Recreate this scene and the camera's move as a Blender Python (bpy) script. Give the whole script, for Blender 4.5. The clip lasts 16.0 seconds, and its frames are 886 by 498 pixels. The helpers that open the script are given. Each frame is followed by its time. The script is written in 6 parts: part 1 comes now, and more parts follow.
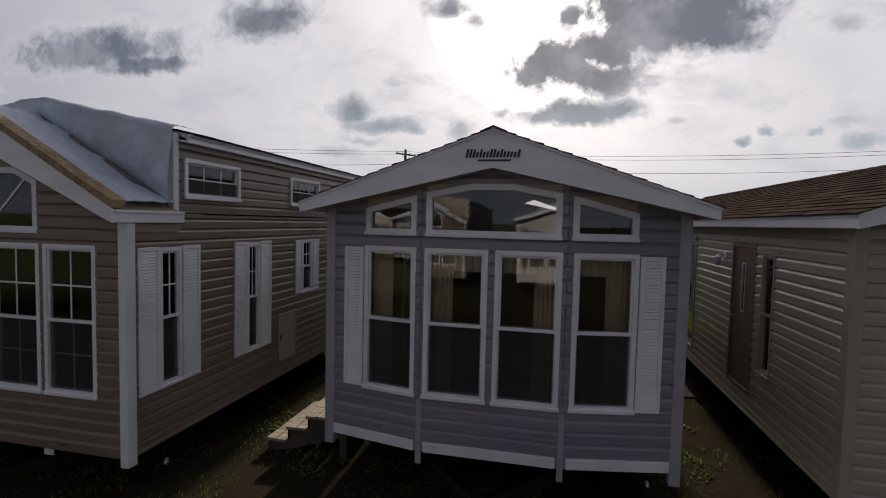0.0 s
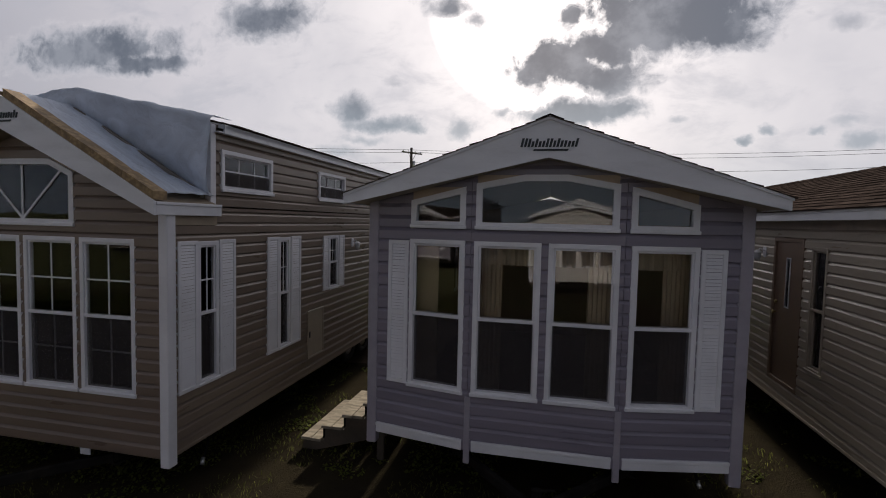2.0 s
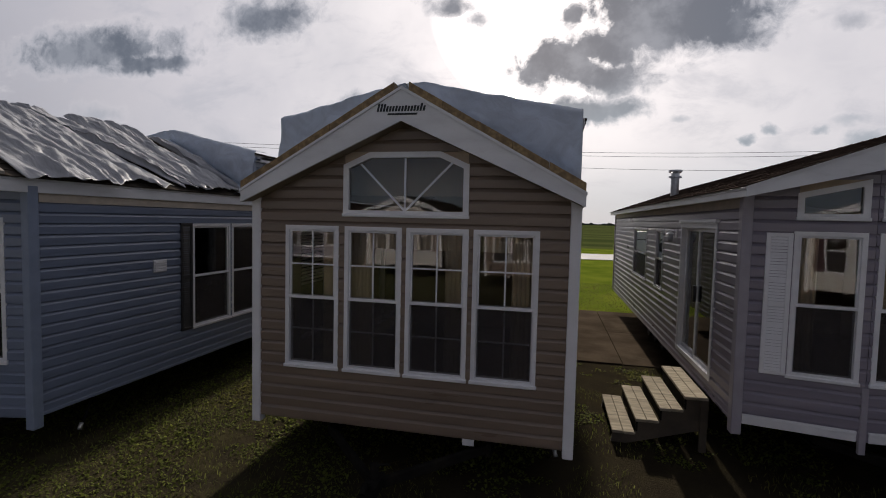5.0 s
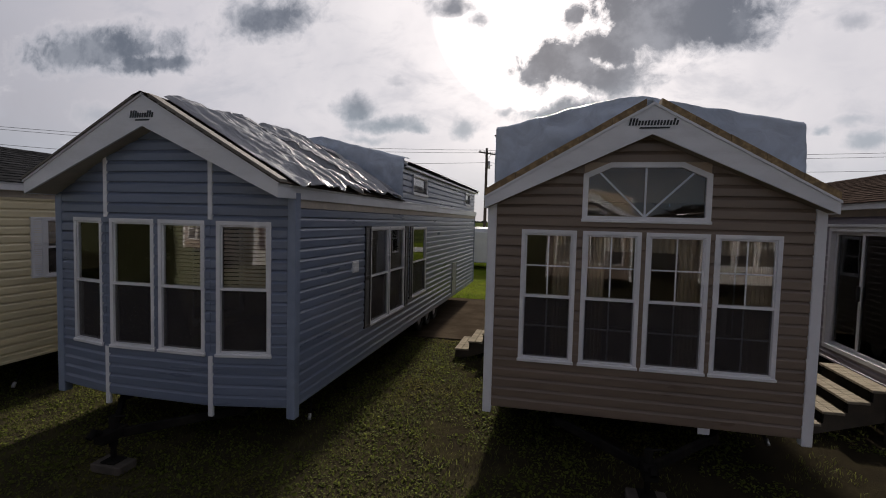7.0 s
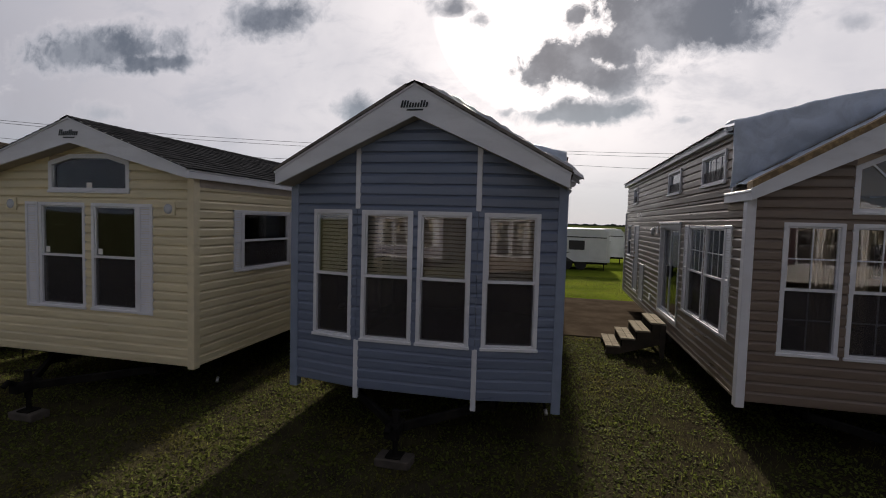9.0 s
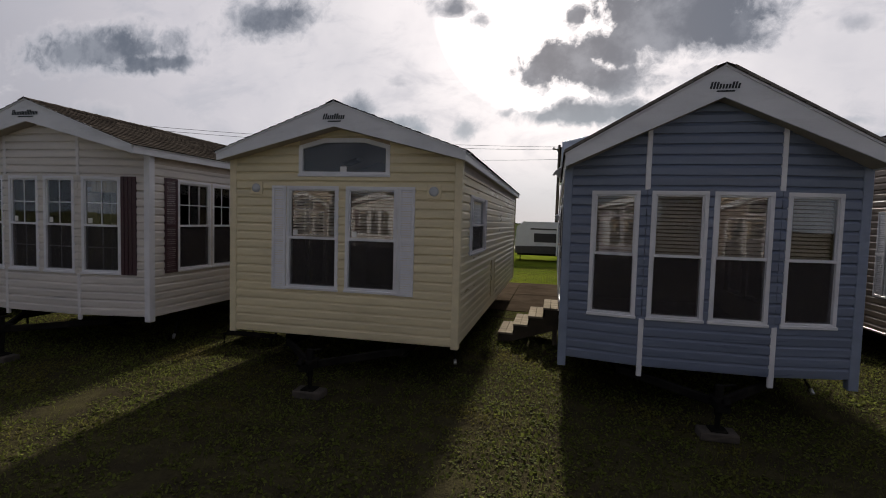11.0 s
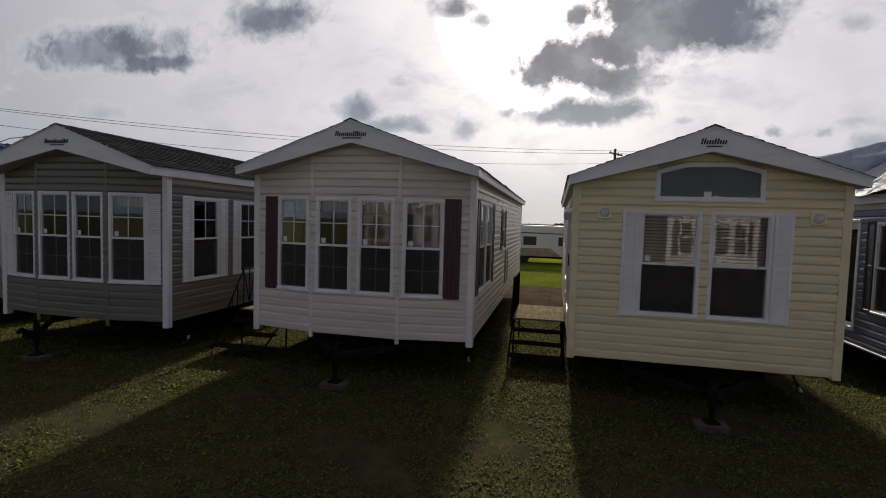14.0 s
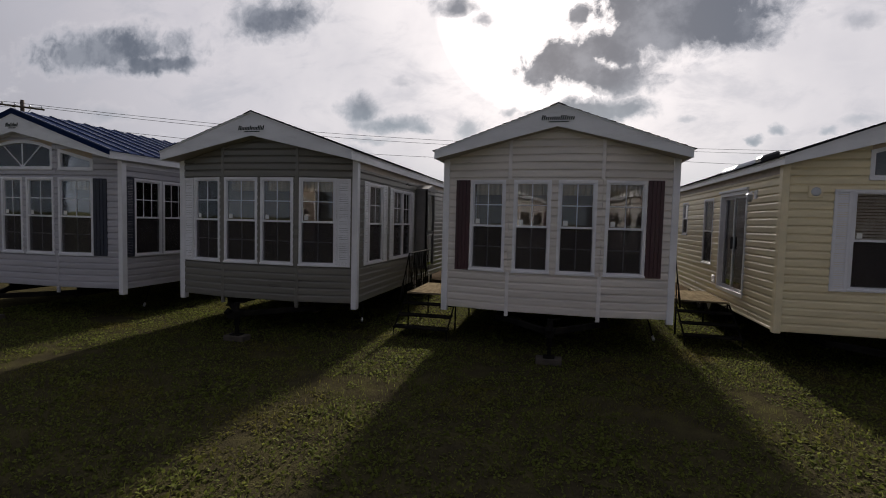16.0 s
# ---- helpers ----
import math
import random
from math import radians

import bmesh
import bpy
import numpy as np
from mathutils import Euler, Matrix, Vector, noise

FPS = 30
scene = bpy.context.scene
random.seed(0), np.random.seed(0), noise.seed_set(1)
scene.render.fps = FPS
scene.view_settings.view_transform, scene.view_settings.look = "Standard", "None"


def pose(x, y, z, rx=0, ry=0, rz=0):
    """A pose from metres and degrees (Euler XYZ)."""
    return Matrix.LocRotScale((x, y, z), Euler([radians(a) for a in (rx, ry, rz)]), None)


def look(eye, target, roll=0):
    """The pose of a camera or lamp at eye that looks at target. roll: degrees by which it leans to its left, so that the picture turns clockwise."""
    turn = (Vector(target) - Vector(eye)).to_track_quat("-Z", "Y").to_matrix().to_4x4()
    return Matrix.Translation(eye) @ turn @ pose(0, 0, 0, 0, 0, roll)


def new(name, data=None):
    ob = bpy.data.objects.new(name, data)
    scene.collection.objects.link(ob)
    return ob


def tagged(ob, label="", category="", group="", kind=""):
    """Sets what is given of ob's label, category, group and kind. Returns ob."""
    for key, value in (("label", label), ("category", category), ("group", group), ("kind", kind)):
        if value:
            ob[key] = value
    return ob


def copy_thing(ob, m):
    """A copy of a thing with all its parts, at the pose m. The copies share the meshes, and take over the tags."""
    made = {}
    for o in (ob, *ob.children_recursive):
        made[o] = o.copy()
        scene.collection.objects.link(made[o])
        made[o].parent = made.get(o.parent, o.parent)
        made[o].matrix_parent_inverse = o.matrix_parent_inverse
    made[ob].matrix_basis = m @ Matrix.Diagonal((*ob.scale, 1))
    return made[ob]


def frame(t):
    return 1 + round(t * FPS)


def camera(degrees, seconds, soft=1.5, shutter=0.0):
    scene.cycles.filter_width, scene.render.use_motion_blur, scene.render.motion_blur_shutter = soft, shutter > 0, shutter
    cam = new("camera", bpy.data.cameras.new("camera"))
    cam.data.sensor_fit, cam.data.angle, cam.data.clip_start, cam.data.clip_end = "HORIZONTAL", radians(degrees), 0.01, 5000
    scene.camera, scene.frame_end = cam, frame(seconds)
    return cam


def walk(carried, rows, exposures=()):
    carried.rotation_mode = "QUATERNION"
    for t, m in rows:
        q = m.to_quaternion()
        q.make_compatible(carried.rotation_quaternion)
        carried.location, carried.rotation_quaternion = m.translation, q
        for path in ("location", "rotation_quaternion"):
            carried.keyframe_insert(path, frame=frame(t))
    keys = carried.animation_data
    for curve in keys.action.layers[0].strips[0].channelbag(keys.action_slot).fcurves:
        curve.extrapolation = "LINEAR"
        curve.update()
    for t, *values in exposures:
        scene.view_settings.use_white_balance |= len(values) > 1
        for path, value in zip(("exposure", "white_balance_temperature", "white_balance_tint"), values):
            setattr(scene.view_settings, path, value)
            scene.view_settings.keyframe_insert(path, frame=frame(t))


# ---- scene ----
cam = camera(84.44, 16.0, soft=1.0)
PATH = [
    (0.0, look((0.018, 0.061, 3.153), (-0.409, 2.012, 3.043), 1.35)),
    (0.5, look((0.033, 0.037, 3.030), (-0.395, 1.988, 2.920), 1.34)),
    (1.0, look((0.044, 0.088, 3.020), (-0.386, 2.038, 2.909), 1.34)),
    (1.5, look((-0.036, 0.148, 3.065), (-0.466, 2.098, 2.953), 1.36)),
    (2.0, look((-0.503, 0.105, 3.072), (-0.933, 2.055, 2.959), 1.32)),
    (2.5, look((-1.142, 0.011, 3.054), (-1.573, 1.961, 2.941), 1.25)),
    (3.0, look((-1.825, -0.108, 3.013), (-2.257, 1.841, 2.899), 1.25)),
    (3.5, look((-2.521, -0.249, 2.959), (-2.958, 1.699, 2.844), 1.25)),
    (4.0, look((-3.231, -0.447, 2.909), (-3.668, 1.501, 2.794), 1.28)),
    (6.5, look((-6.412, -1.527, 2.902), (-6.852, 0.421, 2.788), 1.42)),
    (7.0, look((-7.131, -1.851, 2.894), (-7.572, 0.097, 2.780), 1.44)),
    (7.5, look((-7.845, -2.105, 2.851), (-8.286, -0.158, 2.737), 1.42)),
    (8.0, look((-8.587, -2.242, 2.800), (-9.030, -0.295, 2.686), 1.51)),
    (8.5, look((-9.385, -2.333, 2.749), (-9.829, -0.386, 2.635), 1.56)),
    (9.0, look((-10.245, -2.478, 2.717), (-10.689, -0.531, 2.603), 1.59)),
    (9.5, look((-11.146, -2.665, 2.679), (-11.591, -0.719, 2.566), 1.56)),
    (12.0, look((-15.434, -3.797, 2.245), (-15.880, -1.851, 2.132), 1.65)),
    (12.5, look((-16.286, -3.914, 2.319), (-16.733, -1.968, 2.206), 1.66)),
    (13.0, look((-17.178, -4.066, 2.408), (-17.624, -2.119, 2.295), 1.68)),
    (13.5, look((-18.052, -4.226, 2.496), (-18.499, -2.280, 2.383), 1.69)),
    (14.0, look((-18.900, -4.402, 2.595), (-19.346, -2.456, 2.482), 1.68)),
    (14.5, look((-19.717, -4.565, 2.664), (-20.163, -2.619, 2.552), 1.63)),
    (15.0, look((-20.499, -4.757, 2.581), (-20.946, -2.811, 2.468), 1.57)),
    (15.5, look((-21.229, -5.067, 2.440), (-21.677, -3.121, 2.327), 1.53)),
    (16.0, look((-22.016, -5.401, 2.206), (-22.473, -3.457, 2.092), 1.45)),
]
walk(cam, PATH, ((0.0, 0.0, 6450, 15.5), (16.0, 0.0, 6450, 15.5)))

# ---------------------------------------------------------------- world, sun
SUN_EL, SUN_AZ = radians(24.0), radians(-1.6)
SUN_DIR = Vector((math.sin(SUN_AZ) * math.cos(SUN_EL), math.cos(SUN_AZ) * math.cos(SUN_EL), math.sin(SUN_EL)))


class Nodes:
    """Small helper to wire shader nodes."""

    def __init__(self, tree):
        self.t = tree

    def add(self, kind, **props):
        n = self.t.nodes.new(kind)
        for k, v in props.items():
            if k == "operation":
                n.operation = v
            elif k == "data_type":
                n.data_type = v
            elif k == "blend_type":
                n.blend_type = v
        return n

    def link(self, a, b):
        self.t.links.new(a, b)

    def put(self, socket, value):
        if hasattr(value, "is_output"):
            self.link(value, socket)
        else:
            socket.default_value = value

    def math(self, op, a, b=0.0, clamp=False):
        n = self.add("ShaderNodeMath", operation=op)
        n.use_clamp = clamp
        self.put(n.inputs[0], a)
        self.put(n.inputs[1], b)
        return n.outputs[0]

    def vmath(self, op, a, b=(0, 0, 0)):
        n = self.add("ShaderNodeVectorMath", operation=op)
        self.put(n.inputs[0], a)
        self.put(n.inputs[1], b)
        return n.outputs["Value"] if op in ("DOT_PRODUCT", "LENGTH") else n.outputs[0]

    def smooth(self, x, lo, hi, a=0.0, b=1.0):
        n = self.add("ShaderNodeMapRange")
        n.interpolation_type = "SMOOTHSTEP"
        for i, v in enumerate((x, lo, hi, a, b)):
            self.put(n.inputs[i], v)
        return n.outputs[0]

    def mix(self, f, a, b, blend="MIX"):
        n = self.add("ShaderNodeMix", data_type="RGBA", blend_type=blend)
        self.put(n.inputs[0], f)
        self.put(n.inputs[6], a if hasattr(a, "is_output") else (*a, 1))
        self.put(n.inputs[7], b if hasattr(b, "is_output") else (*b, 1))
        return n.outputs[2]

    def ramp(self, x, stops):
        n = self.add("ShaderNodeValToRGB")
        el = n.color_ramp.elements
        while len(el) < len(stops):
            el.new(0.5)
        for e, (p, c) in zip(el, stops):
            e.position = p
            e.color = (*c, 1) if isinstance(c, tuple) else (c, c, c, 1)
        self.put(n.inputs[0], x)
        return n.outputs[0]

    def noise(self, vec, scale, detail=3.0, rough=0.55, distort=0.0):
        n = self.add("ShaderNodeTexNoise")
        if vec is not None:
            self.link(vec, n.inputs["Vector"])
        n.inputs["Scale"].default_value, n.inputs["Detail"].default_value = scale, detail
        n.inputs["Roughness"].default_value, n.inputs["Distortion"].default_value = rough, distort
        return n


def build_world():
    w = bpy.data.worlds.new("sky")
    scene.world = w
    w.use_nodes = True
    n = Nodes(w.node_tree)
    w.node_tree.nodes.clear()
    way = n.add("ShaderNodeTexCoord").outputs["Generated"]
    sep = n.add("ShaderNodeSeparateXYZ")
    n.link(way, sep.inputs[0])
    x, y, z = sep.outputs
    ahead = n.math("MAXIMUM", y, 0.08)
    gx, gz = n.math("DIVIDE", x, ahead), n.math("DIVIDE", z, ahead)
    flat = n.add("ShaderNodeCombineXYZ")
    n.link(gx, flat.inputs[0])
    n.link(gz, flat.inputs[1])
    flat = flat.outputs[0]
    # ragged cloud outlines, flatter below than above
    wob = n.noise(flat, 13.0, 8.0, 0.60)
    off = n.vmath("SUBTRACT", wob.outputs["Color"], (0.5, 0.5, 0.5))
    s1 = n.add("ShaderNodeVectorMath", operation="SCALE")
    n.link(off, s1.inputs[0])
    s1.inputs["Scale"].default_value = 0.055
    p = n.vmath("ADD", flat, s1.outputs[0])
    lump = n.noise(flat, 20.0, 9.0, 0.63, 0.3).outputs["Fac"]
    frayed = n.math("MULTIPLY", n.math("SUBTRACT", lump, 0.5), 1.75)
    dens = None
    for cx, cz, rx, rz, k in CLOUDS:
        q = n.vmath("MULTIPLY", n.vmath("SUBTRACT", p, (cx, cz, 0)), (1 / rx, 1 / rz, 0))
        low = n.vmath("MAXIMUM", q, n.vmath("MULTIPLY", q, (-1.0, -1.25, 0)))
        d = n.smooth(n.math("SUBTRACT", n.vmath("LENGTH", low), frayed), 1.55, 0.05, 0.0, k)
        dens = d if dens is None else n.math("MAXIMUM", dens, d)
    dens = n.math("MULTIPLY", dens, n.smooth(y, 0.15, 0.35))
    # broken cloud elsewhere
    broad = n.noise(way, 3.2, 6.0, 0.6)
    wide = n.smooth(broad.outputs["Fac"], 0.55, 0.75, 0.0, 0.6)
    wide = n.math("MULTIPLY", wide, n.smooth(y, 0.35, 0.0))
    dens = n.math("MAXIMUM", dens, wide)
    veil = n.smooth(n.noise(flat, 2.4, 5.0, 0.6).outputs["Fac"], 0.4, 0.72)
    # bright haze round the sun, greyer away from it
    toward = n.vmath("DOT_PRODUCT", way, tuple(SUN_DIR))
    haze = n.ramp(n.math("MULTIPLY_ADD", toward, 0.5), HAZE)
    haze.node.inputs[0].links[0].from_node.inputs[2].default_value = 0.5
    low = n.smooth(z, 0.17, 0.0)
    haze = n.mix(n.math("MULTIPLY", low, 0.6), haze, (0.36, 0.45, 0.52))
    streak = n.noise(n.vmath("MULTIPLY", flat, (1.0, 2.2, 1.0)), 5.5, 7.0, 0.62, 0.4)
    haze = n.mix(n.math("MULTIPLY", veil, 0.42), haze, (0.52, 0.53, 0.57))
    haze = n.mix(n.smooth(streak.outputs["Fac"], 0.46, 0.70, 0.0, 0.5), haze, (0.47, 0.49, 0.53))
    haze = n.mix(n.smooth(streak.outputs["Fac"], 0.42, 0.25, 0.0, 0.35), haze, (0.80, 0.785, 0.775))
    body = n.ramp(dens, ((0.0, 0.0), (0.07, 0.0), (0.22, 0.30), (0.42, 0.72), (0.75, 1.0)))
    rim = n.ramp(dens, ((0.0, 0.0), (0.06, 0.08), (0.22, 0.08), (0.5, 0.0)))
    grain = n.noise(flat, 9.0, 7.0, 0.6).outputs["Fac"]
    thick = n.math("MULTIPLY", n.smooth(dens, 0.15, 0.95), n.smooth(grain, 0.68, 0.40, 0.45, 1.0))
    grey = n.mix(thick, (0.40, 0.425, 0.46), (0.135, 0.155, 0.185))
    grey = n.mix(n.smooth(gz, 0.30, 0.17, 0.0, 0.6), grey, (0.36, 0.43, 0.475))
    lit = n.mix(rim, haze, (0.86, 0.84, 0.83))
    col = n.mix(body, lit, grey)
    sky = n.add("ShaderNodeTexSky")
    sky.sky_type, sky.sun_disc = "NISHITA", False
    sky.sun_elevation, sky.sun_rotation = SUN_EL, SUN_AZ
    blue, cloud = n.add("ShaderNodeBackground"), n.add("ShaderNodeBackground")
    n.link(sky.outputs[0], blue.inputs[0])
    blue.inputs[1].default_value = 0.05
    n.link(col, cloud.inputs[0])
    cloud.inputs[1].default_value = 1.0
    m = n.add("ShaderNodeMixShader")
    m.inputs[0].default_value = 0.9
    n.link(blue.outputs[0], m.inputs[1])
    n.link(cloud.outputs[0], m.inputs[2])
    out = n.add("ShaderNodeOutputWorld")
    n.link(m.outputs[0], out.inputs[0])


# centre across and up, half width, half height, density
HEAPED = (
    (-1.102, 0.394, 0.234, 0.054, 1.10),
    (-0.956, 0.352, 0.127, 0.029, 1.10),
    (-0.642, 0.442, 0.119, 0.054, 0.95),
    (-0.212, 0.437, 0.071, 0.029, 0.75),
    (-0.167, 0.403, 0.035, 0.022, 0.70),
    (0.200, 0.385, 0.165, 0.076, 1.45),
    (0.305, 0.355, 0.052, 0.040, 1.10),
    (0.024, 0.406, 0.036, 0.024, 0.90),
    (0.085, 0.340, 0.085, 0.052, 1.25),
    (0.000, 0.306, 0.095, 0.055, 1.30),
    (0.095, 0.280, 0.075, 0.040, 1.15),
    (0.035, 0.219, 0.105, 0.029, 1.25),
    (0.115, 0.223, 0.041, 0.021, 1.00),
    (-0.428, 0.237, 0.055, 0.034, 0.80),
    (-0.360, 0.203, 0.084, 0.021, 0.80),
    (-0.293, 0.195, 0.030, 0.016, 0.75),
    (-0.188, 0.195, 0.026, 0.028, 0.60),
    (-0.100, 0.224, 0.025, 0.012, 0.50),
    (0.336, 0.170, 0.016, 0.009, 0.70),
)
# faint scraps
SCRAPS = (
    (0.375, 0.179, 0.017, 0.011, 0.60),
    (0.458, 0.179, 0.012, 0.008, 0.45),
    (0.526, 0.159, 0.044, 0.022, 0.50),
    (0.507, 0.197, 0.036, 0.012, 0.32),
    (0.497, 0.361, 0.031, 0.021, 0.40),
    (0.357, 0.392, 0.029, 0.020, 0.60),
    (-0.456, 0.144, 0.064, 0.017, 0.40),
    (-0.330, 0.297, 0.032, 0.013, 0.35),
    (0.224, 0.198, 0.020, 0.009, 0.35),
    (-1.105, 0.241, 0.076, 0.027, 0.35),
    (-0.404, 0.173, 0.065, 0.012, 0.40),
)
CLOUDS = HEAPED + SCRAPS
HAZE = ((0.0, (0.080, 0.085, 0.112)), (0.5, (0.128, 0.134, 0.165)), (0.7, (0.235, 0.24, 0.265)), (0.82, (0.47, 0.472, 0.50)), (0.90, (0.68, 0.668, 0.682)), (0.965, (0.84, 0.822, 0.81)), (0.990, (1.08, 1.04, 1.0)), (0.9975, (5.0, 4.7, 4.3)))
build_world()
sun = new("sun", bpy.data.lights.new("sun", "SUN"))
sun.data.energy, sun.data.angle, sun.data.color = 5.0, radians(2.2), (1.0, 0.93, 0.80)
sun.matrix_world = look((0, 0, 40), tuple(Vector((0, 0, 40)) - SUN_DIR))

# ---------------------------------------------------------------- materials
def material(name):
    m = bpy.data.materials.new(name)
    m.use_nodes = True
    n = Nodes(m.node_tree)
    return m, n, m.node_tree.nodes["Principled BSDF"]


def surface(name, colour, rough=0.5, metal=0.0, vary=0.12, scale=6.0, fine=60.0, bump=0.15, stretch=(1, 1, 1), island=0.0, spec=0.5, dirt=0.0, depth=0.01):
    """Painted, plastic, wooden or mineral surface with grain at two scales."""
    m, n, b = material(name)
    co = n.vmath("MULTIPLY", n.add("ShaderNodeTexCoord").outputs["Object"], stretch)
    a, f = n.noise(co, scale, 4.0), n.noise(co, fine, 4.0, 0.65)
    dark = tuple(c * (1 - vary * 1.6) for c in colour)
    light = tuple(min(1, c * (1 + vary)) for c in colour)
    col = n.mix(n.smooth(a.outputs["Fac"], 0.3, 0.7), dark, light)
    col = n.mix(n.math("MULTIPLY", n.smooth(f.outputs["Fac"], 0.35, 0.7), vary * 1.4), col, tuple(c * 0.6 for c in colour))
    if island:
        r = n.add("ShaderNodeObjectInfo").outputs["Random"] if island < 0 else n.add("ShaderNodeNewGeometry").outputs["Random Per Island"]
        col = n.mix(n.math("MULTIPLY", r, abs(island)), col, tuple(c * 0.35 for c in colour))
    if dirt:
        d = n.noise(co, 1.7, 6.0, 0.7)
        col = n.mix(n.math("MULTIPLY", n.smooth(d.outputs["Fac"], 0.5, 0.75), dirt), col, (0.10, 0.085, 0.06))
    n.link(col, b.inputs["Base Color"])
    n.put(b.inputs["Roughness"], n.smooth(a.outputs["Fac"], 0.2, 0.8, max(0.03, rough - 0.08), min(1, rough + 0.1)))
    b.inputs["Metallic"].default_value = metal
    b.inputs["Specular IOR Level"].default_value = spec
    if bump:
        bp = n.add("ShaderNodeBump")
        bp.inputs["Strength"].default_value, bp.inputs["Distance"].default_value = bump, depth
        n.link(f.outputs["Fac"], bp.inputs["Height"])
        n.link(bp.outputs[0], b.inputs["Normal"])
    return m


def glass_material():
    m, n, b = material("window_glass")
    n.t.nodes.remove(b)
    tr, gl = n.add("ShaderNodeBsdfTransparent"), n.add("ShaderNodeBsdfGlossy")
    tr.inputs[0].default_value = (0.86, 0.85, 0.835, 1)
    gl.inputs["Roughness"].default_value = 0.012
    gl.inputs[0].default_value = (0.95, 0.97, 1.0, 1)
    fr = n.add("ShaderNodeFresnel")
    fr.inputs[0].default_value = 1.5
    wav = n.noise(n.add("ShaderNodeTexCoord").outputs["Object"], 2.2, 1.0)
    bp = n.add("ShaderNodeBump")
    bp.inputs["Strength"].default_value, bp.inputs["Distance"].default_value = 0.05, 0.02
    n.link(wav.outputs["Fac"], bp.inputs["Height"])
    n.link(bp.outputs[0], gl.inputs["Normal"])
    mx = n.add("ShaderNodeMixShader")
    n.link(n.math("MULTIPLY", fr.outputs[0], 1.15, True), mx.inputs[0])
    n.link(tr.outputs[0], mx.inputs[1])
    n.link(gl.outputs[0], mx.inputs[2])
    n.link(mx.outputs[0], n.t.nodes["Material Output"].inputs[0])
    return m


def screen_material():
    m, n, b = material("insect_screen")
    tr = n.add("ShaderNodeBsdfTransparent")
    b.inputs["Base Color"].default_value = (0.044, 0.036, 0.037, 1)
    b.inputs["Roughness"].default_value = 0.7
    weave = n.noise(n.add("ShaderNodeTexCoord").outputs["Object"], 240.0, 1.0)
    mx = n.add("ShaderNodeMixShader")
    n.link(n.smooth(weave.outputs["Fac"], 0.3, 0.7, 0.35, 0.6), mx.inputs[0])
    n.link(tr.outputs[0], mx.inputs[1])
    n.link(b.outputs[0], mx.inputs[2])
    n.link(mx.outputs[0], n.t.nodes["Material Output"].inputs[0])
    return m


def leaf_material(name, colour, trans):
    m, n, b = material(name)
    r = n.add("ShaderNodeNewGeometry").outputs["Random Per Island"]
    patch = n.noise(n.add("ShaderNodeTexCoord").outputs["Object"], 0.7, 4.0)
    col = n.mix(r, tuple(c * 0.60 for c in colour), tuple(min(1, c * 1.32) for c in colour))
    col = n.mix(n.smooth(patch.outputs["Fac"], 0.5, 0.7, 0.0, 0.6), col, (0.15, 0.12, 0.035))
    tl = n.add("ShaderNodeBsdfTranslucent")
    n.link(col, tl.inputs[0])
    n.link(col, b.inputs["Base Color"])
    b.inputs["Roughness"].default_value = 0.7
    b.inputs["Specular IOR Level"].default_value = 0.04
    mx = n.add("ShaderNodeMixShader")
    mx.inputs[0].default_value = trans
    n.link(b.outputs[0], mx.inputs[1])
    n.link(tl.outputs[0], mx.inputs[2])
    n.link(mx.outputs[0], n.t.nodes["Material Output"].inputs[0])
    return m


